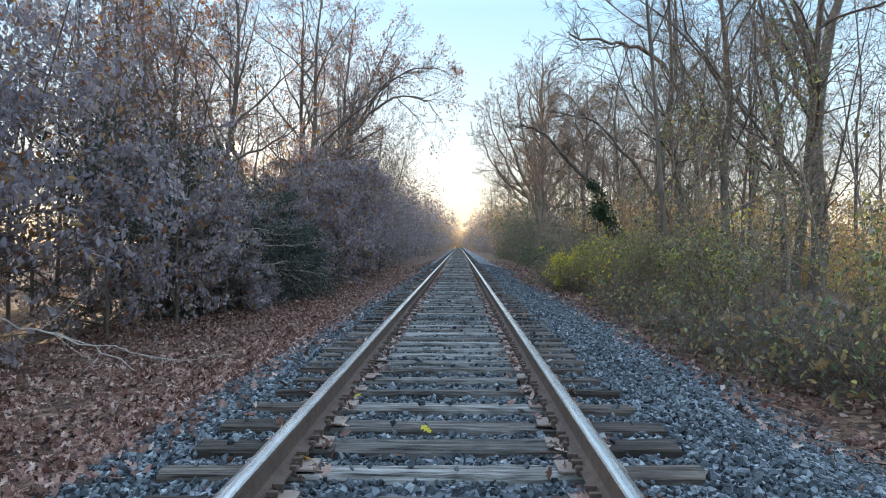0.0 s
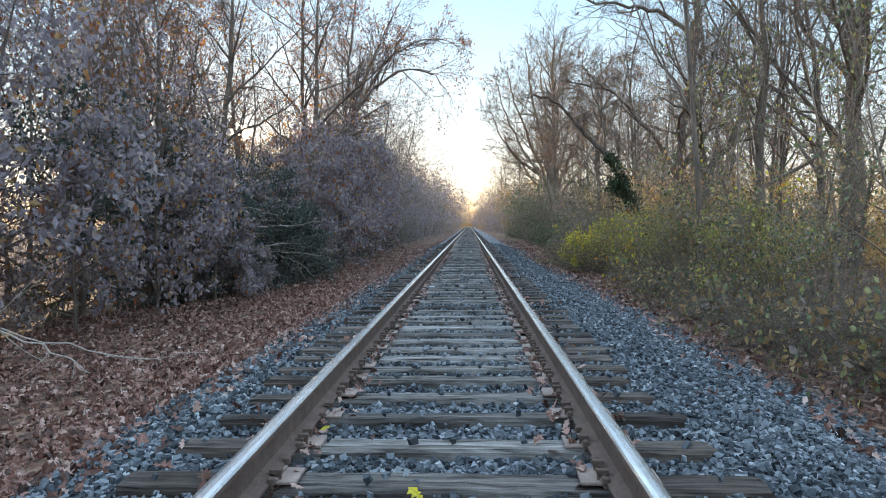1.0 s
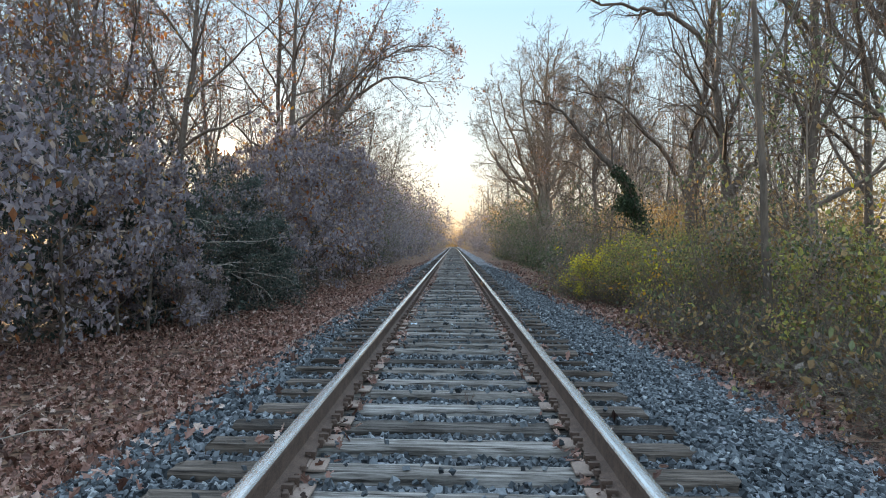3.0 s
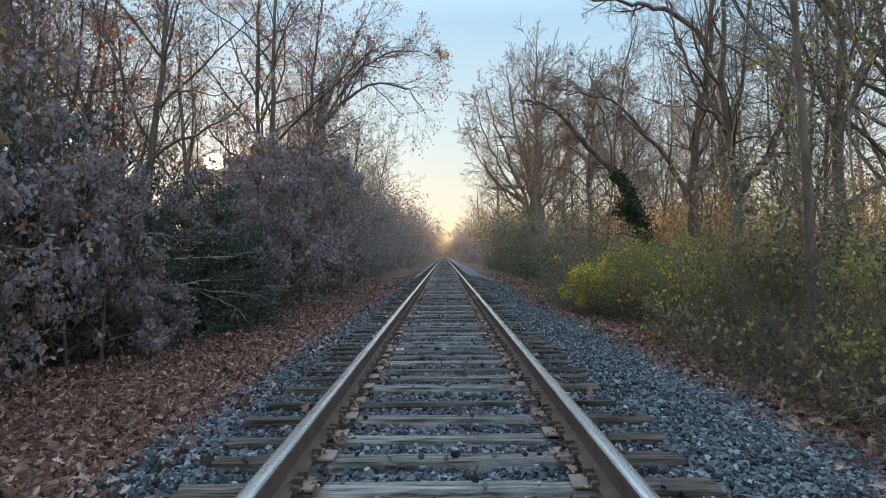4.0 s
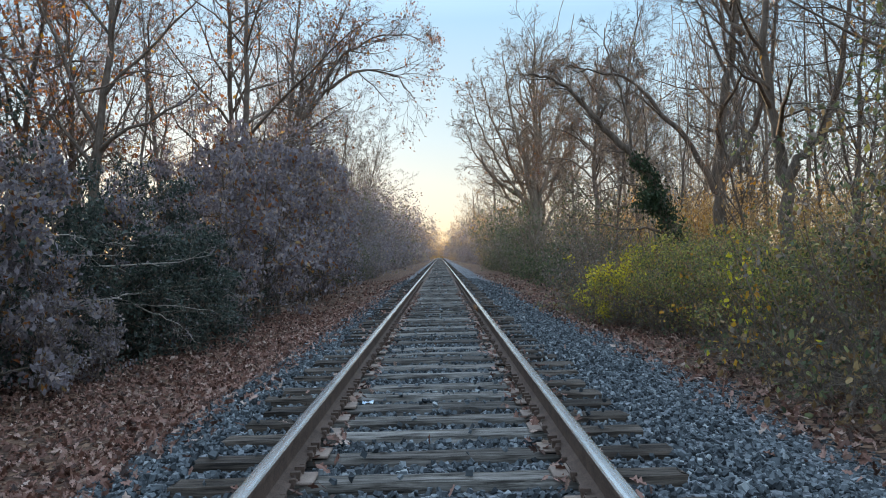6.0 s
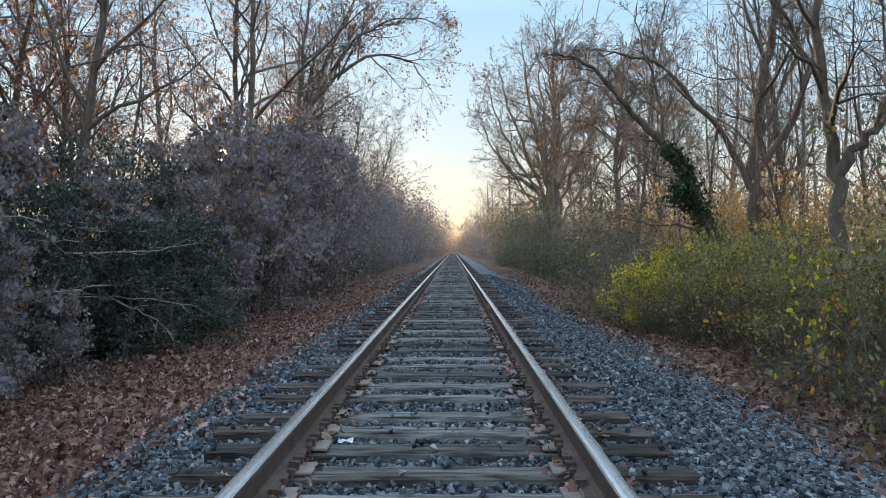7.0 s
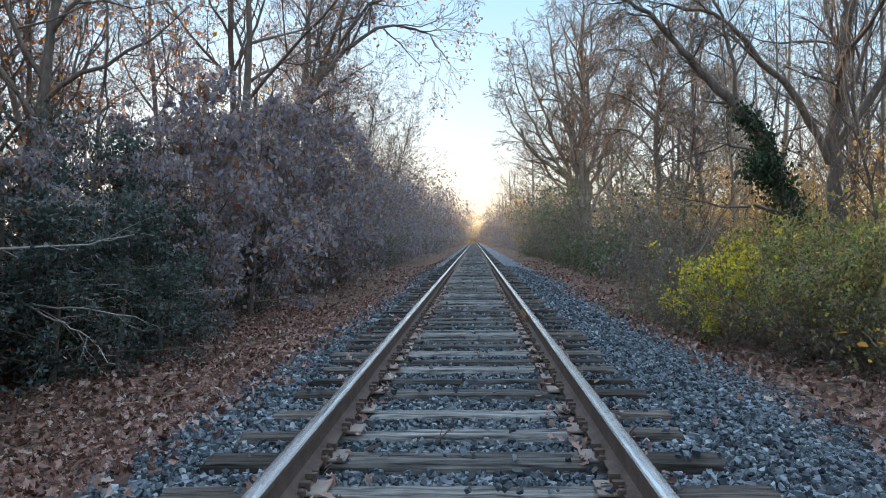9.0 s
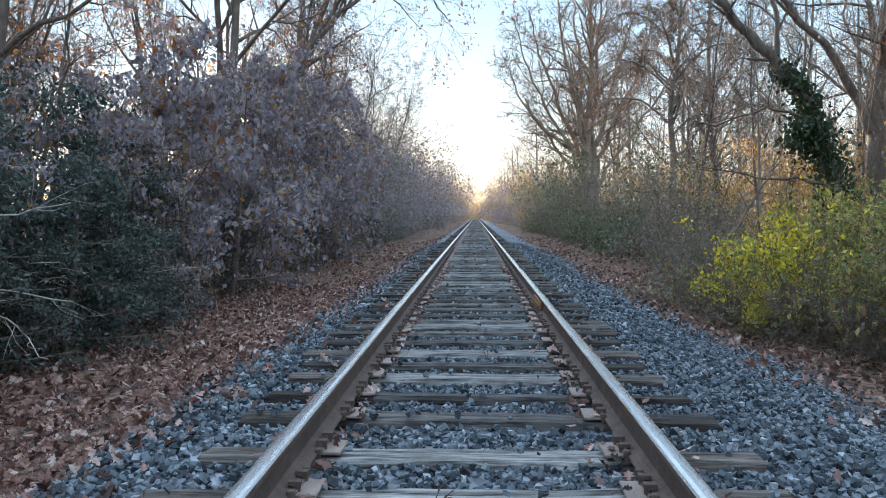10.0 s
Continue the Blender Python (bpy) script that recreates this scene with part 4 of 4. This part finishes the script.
grove(tall_tree(45, 12.5, 0.12, 0.02, 0.16, 0.2, 17, 0.05, RUSTY, BARK, 0.007), "bare_tree", "slim bare tree with fine twigs leaning towards the track", "bare tree", "bare trees beyond the thicket", [(-7.9, 54, 0, 0.95), (-7.8, 61, 25, 0.9), (-8.2, 70, -30, 1.0), (-8.8, 47, 10, 0.9)])

rusty_oak = tall_tree(44, 10.5, 0.15, 0.7, 0.04, 0.2, 14, 0.085, [(LEAF_BROWN, 0.4), (LEAF_RUST, 0.52), (LEAF_ORANGE, 0.08)])
grove(rusty_oak, "rusty_oak", "oak full of dry rust-red and orange leaves", "oak tree", "rusty-leaved oaks", [(-11.6, 22.4, 0, 0.8), (-10.6, 25.4, 100, 1.0), (-12.4, 29.6, 220, 1.05), (-12.5, 33, 60, 1.1)])

# ---- woodland edge on the other side ----
bare = [tall_tree(51, 15.5, 0.15, 0.03, 0.0, 0.15, 16), tall_tree(52, 13.0, 0.15, 0.05, -0.08, 0.2, 14)]
grove(bare[0], "bare_tree", "bare many-limbed tree with fine grey twigs", "bare tree", "bare trees beside the track", [(8.1, 68, 100, 0.95), (10.5, 46, 200, 0.9), (6.55, 17.2, 70, 0.72)])
grove(bare[1], "bare_tree", "bare grey-brown tree with fine twigs", "bare tree", "bare trees beside the track", [(8.1, 17.4, 150, 0.85), (12.4, 36, 20, 1.0), (9.2, 20.4, 80, 0.75)])
grove(tall_tree(53, 9.5, 0.058, 0.04, 0.0, 0.32, 12), "slim_tree", "slim straight bare tree among the shrubs", "bare tree", "bare trees beside the track", [(4.02, 13.35, 0, 1.0)])
grove(tall_tree(54, 15.0, 0.28, 0.03, 0.02, 0.3, 14), "bare_tree", "thick-trunked bare tree with fine twigs", "bare tree", "bare trees beside the track", [(11.2, 22.6, 0, 1.0)])
thins = [thin_tree(61), thin_tree(62, 7.5, 0.045, BARK_PALE, 0.25, [(LEAF_GREEN, 0.6), (LEAF_BROWN, 0.4)]), thin_tree(63, 9.0, 0.06)]
spots = [[], [], []]
for i in range(26):
    tx, ty = rv.uniform(4.8, 10.5), 8.6 + i * 1.2 + rv.uniform(-0.5, 0.5)
    if not (19 < ty < 31 and tx < 8) and i % 3:  # an open stretch
        spots[rv.randrange(3)].append((tx, ty, rv.uniform(0, 360), rv.uniform(0.7, 1.15)))
for i in range(14):
    spots[rv.choice((0, 2))].append((rv.uniform(-12.5, -7.2), 11.5 + i * 2.5, rv.uniform(0, 360), rv.uniform(0.8, 1.2)))
for i in range(9):
    spots[rv.choice((0, 2))].append((rv.uniform(8.6, 13), 22.5 + i * 1.5, rv.uniform(0, 360), rv.uniform(0.9, 1.25)))
for me, pl in zip(thins, spots):
    grove(me, "thin_tree", "slender young tree with sparse twigs and few dry leaves", "young tree", "slender trees of the woodland edge", pl)

green_mix = [(LEAF_GREEN, 0.4), (LEAF_OLIVE, 0.22), (LEAF_TAN, 0.23), (LEAF_GREYBROWN, 0.15)]
shrubs = [shrub(71, 2.1, 8, green_mix, 0.034, 6, 0.6, 0.62, 0.6), shrub(72, 2.9, 7, [(LEAF_GREEN, 0.42), (LEAF_TAN, 0.28), (LEAF_GREYBROWN, 0.3)], 0.036, 5, 0.4, 0.5), shrub(73, 1.8, 8, [(LEAF_GREEN, 0.28), (LEAF_OLIVE, 0.42), (LEAF_TAN, 0.3)], 0.034, 6, 0.7, 0.62, 0.6)]
spots = [[], [], []]
y = 6.2
while y < 27:
    x = 4.6 + rv.uniform(-0.45, 0.5)
    low = 0.85 if y < 18 else 0.64
    spots[rv.randrange(3)].append((x, y, rv.uniform(0, 360), low * rv.uniform(0.6, 1.0)))
    if rv.random() < 0.55:
        spots[rv.randrange(3)].append((x + rv.uniform(1.0, 2.2), y + rv.uniform(-0.6, 0.6), rv.uniform(0, 360), low * rv.uniform(0.8, 1.1)))
    y += rv.uniform(1.4, 2.6)
spots[2] += [(4.1, 19.2, 20, 0.62), (4.35, 20.3, 140, 0.7), (4.0, 21.2, 250, 0.6), (4.5, 22.1, 80, 0.66), (4.2, 17.9, 310, 0.64)]
spots[1] += [(4.5, 12.9, 30, 0.78), (4.9, 14.4, 210, 0.86), (4.5, 15.7, 100, 0.78)]
for i in range(12):  # a denser stretch
    spots[rv.choice((0, 2, 2))].append((4.7 + rv.uniform(-0.3, 2.2), 19.0 + i * 0.65, rv.uniform(0, 360), rv.uniform(0.66, 0.85)))
for me, pl in zip(shrubs, spots):
    grove(me, "shrub", "tangled shrub with dull green and brown leaves at the verge", "shrub", "shrubs of the verge", pl, "wood", "foliage")
grove(shrub(74, 1.8, 11, [(LEAF_YELLOW, 0.6), (LEAF_OLIVE, 0.25), (LEAF_TAN, 0.15)], 0.042, 5, 0.7, 0.5), "yellow_shrub", "shrub with bright yellow leaves beside the track", "shrub", "yellow-leaved shrubs", [(3.5, 23.2, 0, 0.66), (3.45, 22.3, 60, 0.4), (4.5, 24.2, 130, 0.74)], "wood", "foliage")
grove(shrub(77, 1.9, 10, [(LEAF_OLIVE, 0.55), (LEAF_GREEN, 0.25), (LEAF_YELLOW, 0.1), (LEAF_TAN, 0.1)], 0.04, 5, 0.7, 0.45), "olive_shrub", "shrub with yellow-green leaves at the verge", "shrub", "shrubs of the verge", [(4.6, 22.5, 220, 0.72), (5.3, 23.6, 40, 0.85), (5.0, 20.8, 300, 0.7)], "wood", "foliage")


def bramble(seed):
    """Low tangle of arching dead canes with a few leaves."""
    p = Plant(seed)
    spec = [(8, 0.16, -0.09, 9, 0.8, 0.42, 0.1), (5, 0.24, -0.04, 3, 0.8, 0.5, 0.2), (3, 0.25, 0, 0, 0, 0, 0)]
    for i in range(32):
        w = 2 * math.pi * (i + p.r.random()) / 32
        p.bough(Vector((math.cos(w) * p.r.uniform(0, 0.5), math.sin(w) * p.r.uniform(0, 0.5), 0)), Vector((math.cos(w) * 0.7, math.sin(w) * 0.7, 1)), p.r.uniform(0.7, 1.5), 0.008, 0, spec)
    return p.wood("wood", BARK), p.leaves("foliage", [(LEAF_TAN, 0.5), (LEAF_GREEN, 0.4), (LEAF_GREYBROWN, 0.1)], 1, 0.038, 0.05, 0.0, 0.14, None, 3.0, True)


brambles = [bramble(75), bramble(76)]
spots = [[], []]
y = 6.3
while y < 27:
    x = 3.75 if y < 10 else 4.0 if y < 17 else 4.3 if y < 21.5 else 3.75
    spots[rv.randrange(2)].append((x + rv.uniform(-0.2, 0.35), y, rv.uniform(0, 360), rv.uniform(0.75, 1.1)))
    y += rv.uniform(0.5, 0.85)
for me, pl in zip(brambles, spots):
    grove(me, "bramble", "tangle of dead brown canes at the foot of the shrubs", "bramble", "brambles of the verge", pl, "wood", "foliage")


def orange_sapling(x, y, z, seed, n, mats):
    """A thin stem with one loose cluster of bright leaves at the height z."""
    p = Plant(seed)
    foot = Vector((x + p.r.uniform(0.2, 0.5), y + p.r.uniform(-0.2, 0.2), float(ground_z(x, y)) - 0.03))
    path(p, [foot, foot.lerp(Vector((x, y, z)), 0.5) + Vector((0.08, 0, 0.1)), (x, y, z), (x - 0.15, y, z + 0.2)], 0.012, 0.004, [(4, 0.1, 0.03, 4, 0.7, 0.3, 0.45), (3, 0.2, 0, 0, 0, 0, 0)], 0.04)
    g = np.random.default_rng(seed)
    v, f = leaves_at(g, np.array((x, y, z)) + g.normal(0, 1, (n, 3)) * np.array((0.15, 0.12, 0.12)), 0.034, None, 1.0, True)
    crown = mesh_of("foliage", v, f, [m for m, w in mats], np.repeat(g.choice(len(mats), n, p=[w for m, w in mats]), 2))
    plant("orange_sapling", "thin sapling with a few bright orange-yellow leaves at the verge", "sapling", "saplings with bright leaves", [("stem", p.wood("stem", TWIG), "")], [("foliage", crown, "bright orange and yellow leaves")], Matrix())


BRIGHT, GOLDEN = [(LEAF_ORANGE, 0.7), (LEAF_YELLOW, 0.3)], [(LEAF_YELLOW, 0.75), (LEAF_ORANGE, 0.25)]
for i, (x, y, z, n, mats) in enumerate([(3.75, 17.1, 1.28, 10, BRIGHT), (3.35, 15.9, 0.6, 26, BRIGHT), (3.3, 15.8, 0.15, 20, BRIGHT), (3.6, 16.1, 1.0, 14, GOLDEN), (3.45, 18.5, 0.22, 12, BRIGHT), (4.0, 17.4, 0.9, 26, GOLDEN), (3.9, 17.0, 0.3, 20, GOLDEN), (3.8, 15.5, 0.0, 24, BRIGHT), (3.8, 21.4, 0.75, 12, GOLDEN), (3.9, 18.8, 0.75, 6, BRIGHT), (5.2, 12.4, 1.6, 18, GOLDEN), (4.4, 10.8, 0.3, 22, GOLDEN)]):
    orange_sapling(x - 0.2, y, z, 700 + i, n, mats)


# ---- woodland going on along both sides ----
masses = [far_bush(81, [(LEAF_BROWN, 0.62), (LEAF_GREYBROWN, 0.28), (LEAF_GREYGREEN, 0.1)]), far_bush(82, [(LEAF_GOLD, 0.7), (LEAF_TAN, 0.2), (LEAF_ORANGE, 0.1)]), far_bush(83, [(LEAF_GREYGREEN, 0.5), (LEAF_TAN, 0.5)])]
mids = [far_bush(84, [(LEAF_BROWN, 0.72), (LEAF_GREYGREEN, 0.14), (LEAF_GREYBROWN, 0.14)], 4.0, 0.045, 12, 0.21), far_bush(85, [(LEAF_GREYGREEN, 0.85), (LEAF_GREYBROWN, 0.15)], 3.0, 0.042, 15, 0.2, 0.8), far_bush(86, [(LEAF_GREYBROWN, 0.72), (LEAF_GREYGREEN, 0.2), (LEAF_TAN, 0.08)], 2.7, 0.042, 10, 0.2, 0.75)]
spots = [[], [], []]
for i in range(22):
    yy = 30.5 + i * 1.9
    spots[2 if yy < 38 or i % 4 == 3 else 1].append((rv.uniform(5.5, 6.5), yy, rv.uniform(0, 360), rv.uniform(0.85, 1.4) * (0.6 if yy < 36 else 1)))
for i in range(13):
    spots[0].append((rv.uniform(-8.3, -7.4), 43 + i * 2.6, rv.uniform(0, 360), 1.3 + 0.03 * i + rv.uniform(-0.1, 0.2)))
    if i % 3 == 1:
        spots[1].append((rv.uniform(-6.6, -6.2), 42 + i * 2.6, rv.uniform(0, 360), rv.uniform(0.6, 0.9)))
    spots[rv.choice((0, 0, 2))].append((rv.uniform(6.3, 7.6), 60 + i * 1.8, rv.uniform(0, 360), rv.uniform(0.8, 1.2)))
for me, pl in zip(mids, spots):
    grove(me, "thicket_bush", "dense leafy bush of the woodland edge", "bush", "bushes of the woodland", pl, "wood", "foliage")
spots = [[], [], []]
y = 76.0
while y < 330:
    gap = 3.4 + (y - 76) * 0.035
    for side in (-1, 1):
        k = rv.choice((0, 0, 0, 1)) if side < 0 else rv.choice((0, 1, 2, 2) if y < 80 else (0, 0, 0, 1))
        s = rv.uniform(1.7, 2.1) if side < 0 else rv.uniform(1.0, 1.5)
        spots[k].append((side * (6.7 + (2.0 if side < 0 else 0) - max(0.0, min(2.0, (y - 90) * 0.015)) + rv.uniform(-0.5, 0.8)), y + rv.uniform(-1, 1), rv.uniform(0, 360), s * (1 + 0.001 * (y - 46))))
    y += gap
# row added behind the front bushes to keep low sun off the far verge
for i in range(22):
    spots[rv.choice((0, 0, 1))].append((rv.uniform(-12.5, -10.8), 45 + i * 4.2, rv.uniform(0, 360), rv.uniform(1.6, 2.1)))
for i in range(13):
    spots[1].append((rv.uniform(8.2, 12), 33 + i * 2.3, rv.uniform(0, 360), rv.uniform(0.7, 1.0)))
for i in range(8):
    spots[1].append((rv.uniform(9.2, 13), 24 + i * 1.5, rv.uniform(0, 360), rv.uniform(0.62, 0.85)))
for i in range(15):
    spots[1].append((rv.uniform(10, 17), 14 + i * 3.4, rv.uniform(0, 360), rv.uniform(0.7, 1.05)))
    spots[1 if i % 5 == 4 else 0].append((rv.uniform(-22, -12.5), 11 + i * 3.2, rv.uniform(0, 360), rv.uniform(0.45, 0.7)))
for x in range(-14, 15, 3):  # the wood that closes the view where the track bends away
    spots[1].append((x + rv.uniform(-1, 1), 339 + rv.uniform(0, 2), rv.uniform(0, 360), rv.uniform(0.7, 1.0)))
    spots[1].append((x + rv.uniform(-1, 1), 356 + rv.uniform(0, 2), rv.uniform(0, 360), rv.uniform(1.0, 1.4)))
    spots[1 if abs(x) < 8 else 0].append((x + rv.uniform(-1, 1), 341 + rv.uniform(0, 6), rv.uniform(0, 360), rv.uniform(1.7, 2.2)))
for me, pl in zip(masses, spots):
    grove(me, "thicket_bush", "dense leafy bush of the woodland edge", "bush", "bushes of the woodland", pl, "wood", "foliage")
spots = [[(-11.6, 13.4, 40, 0.62), (-13.2, 16.6, 130, 0.7), (-11.8, 19.2, 220, 0.62), (-12.4, 11.2, 300, 0.6)]]
grove(masses[0], "thicket_bush", "dense leafy bush of the woodland edge", "bush", "bushes of the woodland", spots[0], "wood", "foliage")
grove(masses[1], "thicket_bush", "golden tan bush of the woodland edge", "bush", "bushes of the woodland", [(9.6, 16.8, 10, 0.55), (11.8, 20.6, 120, 0.62), (8.8, 14.0, 250, 0.45)], "wood", "foliage")
fars = [far_tree(91), far_tree(92, 11.0, 0.9, [(LEAF_RUST, 0.7), (LEAF_ORANGE, 0.1), (LEAF_BROWN, 0.2)]), far_tree(93, 12.0, 0.25, [(LEAF_GOLD, 0.7), (LEAF_TAN, 0.3)], BARK_PALE)]
spots = [[], [], []]
y = 56.0
while y < 340:
    for side in (-1, 1):
        spots[rv.choice((0, 1, 0)) if side < 0 else rv.choice((0, 2, 2))].append((side * rv.uniform(8.5, 14), y + rv.uniform(-2, 2), rv.uniform(0, 360), rv.uniform(0.75, 1.0)))
    y += 5 + (y - 56) * 0.04
for i in range(14):
    spots[2].append((rv.uniform(10, 19), 33 + i * 3.0, rv.uniform(0, 360), rv.uniform(0.6, 1.0)))
for i in range(18):
    spots[rv.choice((0, 2))].append((rv.uniform(14, 30), 16 + i * 4, rv.uniform(0, 360), rv.uniform(0.75, 1.0)))
    if i % 2:
        spots[rv.choice((0, 1))].append((rv.uniform(-32, -15), 16 + i * 4, rv.uniform(0, 360), rv.uniform(0.75, 1.0)))
spots[1] += [(-8.6, 128, 10, 0.8), (-8.2, 150, 120, 0.9), (-8.4, 172, 200, 0.9), (-8.2, 200, 300, 0.9), (-8.0, 235, 60, 0.9), (8.8, 150, 20, 0.7)]
for x in range(-26, 27, 6):
    spots[1].append((x, 352 + rv.uniform(-5, 15), rv.uniform(0, 360), 0.8))
for i in range(12):  # rusty crowns reaching over the far track, and pale twiggy trees opposite
    spots[1].append((rv.uniform(-6.6, -5.4), 105 + i * 12, rv.uniform(0, 360), rv.uniform(0.72, 0.86)))
    spots[2 if i < 8 else 1].append((rv.uniform(5.8, 7.4), 84 + i * 15, rv.uniform(0, 360), rv.uniform(0.85, 1.05)))
for me, pl in zip(fars, spots):
    grove(me, "woodland_tree", "distant woodland tree with bare limbs and rusty leaves", "tree", "distant woodland", pl)


# ---- taller leafy saplings at the verge ----
leafy = thin_tree(64, 4.6, 0.03, TWIG, 0.5, [(LEAF_GREEN, 0.7), (LEAF_TAN, 0.28), (LEAF_YELLOW, 0.02)], 0.04)
grove(leafy, "leafy_sapling", "tall thin sapling with dull green leaves at the verge", "sapling", "tall leafy saplings", [(4.7, 13.6, 0, 1.0), (5.3, 15.3, 90, 1.1), (5.0, 11.8, 200, 0.9), (5.6, 18.0, 300, 1.0), (5.0, 9.6, 30, 0.95)])


# ---- vines hanging from the trees ----
def vine(seed, top, foot, sag):
    p = Plant(seed)
    a, b = Vector(top), Vector(foot)
    mid = a.lerp(b, 0.55) + Vector((sag, 0.1, -0.3))
    path(p, [a, a.lerp(mid, 0.5) + Vector((sag * 0.3, 0, 0)), mid, b], 0.012, 0.006, [(8, 0.1, -0.1, 12, 0.7, 0.25, 0.1), (4, 0.2, -0.15, 0, 0, 0, 0)], 0.08)
    return thing("vine", "thin bare vine hanging from a tree", "vine", "hanging vines", data=p.wood("vine", TWIG))


for i in range(52):
    vx, vy = (rv.uniform(4.5, 9.5), rv.uniform(24, 38)) if i < 16 else (rv.uniform(7.6, 12.5), rv.uniform(23, 33)) if i < 34 else (rv.uniform(4.0, 8.5), rv.uniform(26.5, 31))
    vine(400 + i, (vx, vy, rv.uniform(5.5, 9.5)), (vx + rv.uniform(-0.8, 0.8), vy + rv.uniform(-0.5, 0.5), rv.uniform(0.5, 2.8)), rv.uniform(-0.5, 0.5))

# ---- rail joint with bolted bars ----


def joint_bar(y, side, face):
    """face: -1 or 1, the side of the rail that the bar lies on."""
    bm = bmesh.new()
    bmesh.ops.create_cube(bm, size=1, matrix=Matrix.Diagonal((0.028, 0.9, 0.085, 1)))
    bmesh.ops.bevel(bm, geom=bm.edges[:], offset=0.006, segments=1, affect="EDGES")
    bar = child("joint_bar", bm_mesh("joint_bar", bm, JOINT), rails[0 if side < 0 else 1], "orange-rusted joint bar")
    bar.matrix_basis = pose(side * GAUGE_HALF + face * 0.028, y, 0.018 + 0.078)
    for k in range(6):
        bm = bmesh.new()
        bmesh.ops.create_cone(bm, cap_ends=True, segments=6, radius1=0.019, radius2=0.019, depth=0.024)
        bolt = child("bolt", bm_mesh("bolt", bm, JOINT), bar)
        bolt.matrix_basis = pose(face * 0.024, -0.36 + k * 0.144, 0, 0, 90, 0)


JOINT = surface("joint_rust", None, 0.8, 0.0, build=rust_build((0.16, 0.075, 0.035), (0.36, 0.19, 0.09)))
for face in (-1, 1):
    joint_bar(22.3, 1, face)


# ---- small things on the track ----
def sprig(x, y, z, seed):
    p = Plant(seed)
    for i in range(3):
        p.bough(Vector((0, 0, 0)), Vector((p.r.uniform(-0.5, 0.5), p.r.uniform(-0.3, 0.3), 1)), 0.11, 0.004, 0, [(3, 0.2, 0, 2, 0.7, 0.5, 0.3), (2, 0.2, 0, 0, 0, 0, 0)])
    ob = thing("dry_sprig", "small dark dry sprig standing between stones", "sprig", "dry sprigs", data=p.wood("dry_sprig", RUST))
    ob.location = (x, y, z)


sprig(-0.14, 16.72, -0.03, 501)
sprig(0.12, 9.15, -0.03, 502)
sprig(0.1, 19.6, -0.03, 503)


def single_leaf(x, y, z, size, mat, name, label, seed):
    v, f = leaves_at(np.random.default_rng(seed), np.array([(0.0, 0.0, 0.0)]), size, 0.25, 1.2, 2)
    ob = thing(name, label, "leaf", "bright fallen leaves", data=mesh_of(name, v, f, mat))
    ob.location = (x, y, z)


single_leaf(-0.085, 4.26, 0.015, 0.036, LEAF_YELLOW, "fallen_leaf", "yellow fallen leaf on a railway tie", 511)
single_leaf(-0.61, 5.08, 0.045, 0.04, LEAF_YELLOW, "fallen_leaf", "yellow fallen leaf beside the rail", 512)
single_leaf(-0.66, 3.62, 0.03, 0.04, LEAF_ORANGE, "fallen_leaf", "orange fallen leaf on a tie plate", 513)


def paper_scrap():
    g = np.random.default_rng(520)
    n = 9
    u, w = np.meshgrid(np.linspace(-1, 1, n), np.linspace(-1, 1, n))
    v = np.stack((u * 0.042, w * 0.026, 0.02 * np.abs(g.normal(0, 0.6, (n, n)))), -1).reshape(-1, 3)
    i = np.arange(n * n).reshape(n, n)
    f = np.stack((i[:-1, :-1], i[:-1, 1:], i[1:, 1:], i[1:, :-1]), -1).reshape(-1, 4)
    ob = thing("paper_scrap", "crumpled pale blue scrap of wrapper on the ballast", "litter", data=mesh_of("paper_scrap", v, f, PAPER))
    ob.location = (-0.52, 14.0, -0.01)


PAPER = surface("pale_wrapper", None, 0.4, 0.0, build=lambda nt: (ramp(nt, noise_node(nt, 30, 2), [(0.3, (0.45, 0.6, 0.75)), (0.7, (0.85, 0.9, 0.95))]), None))
paper_scrap()
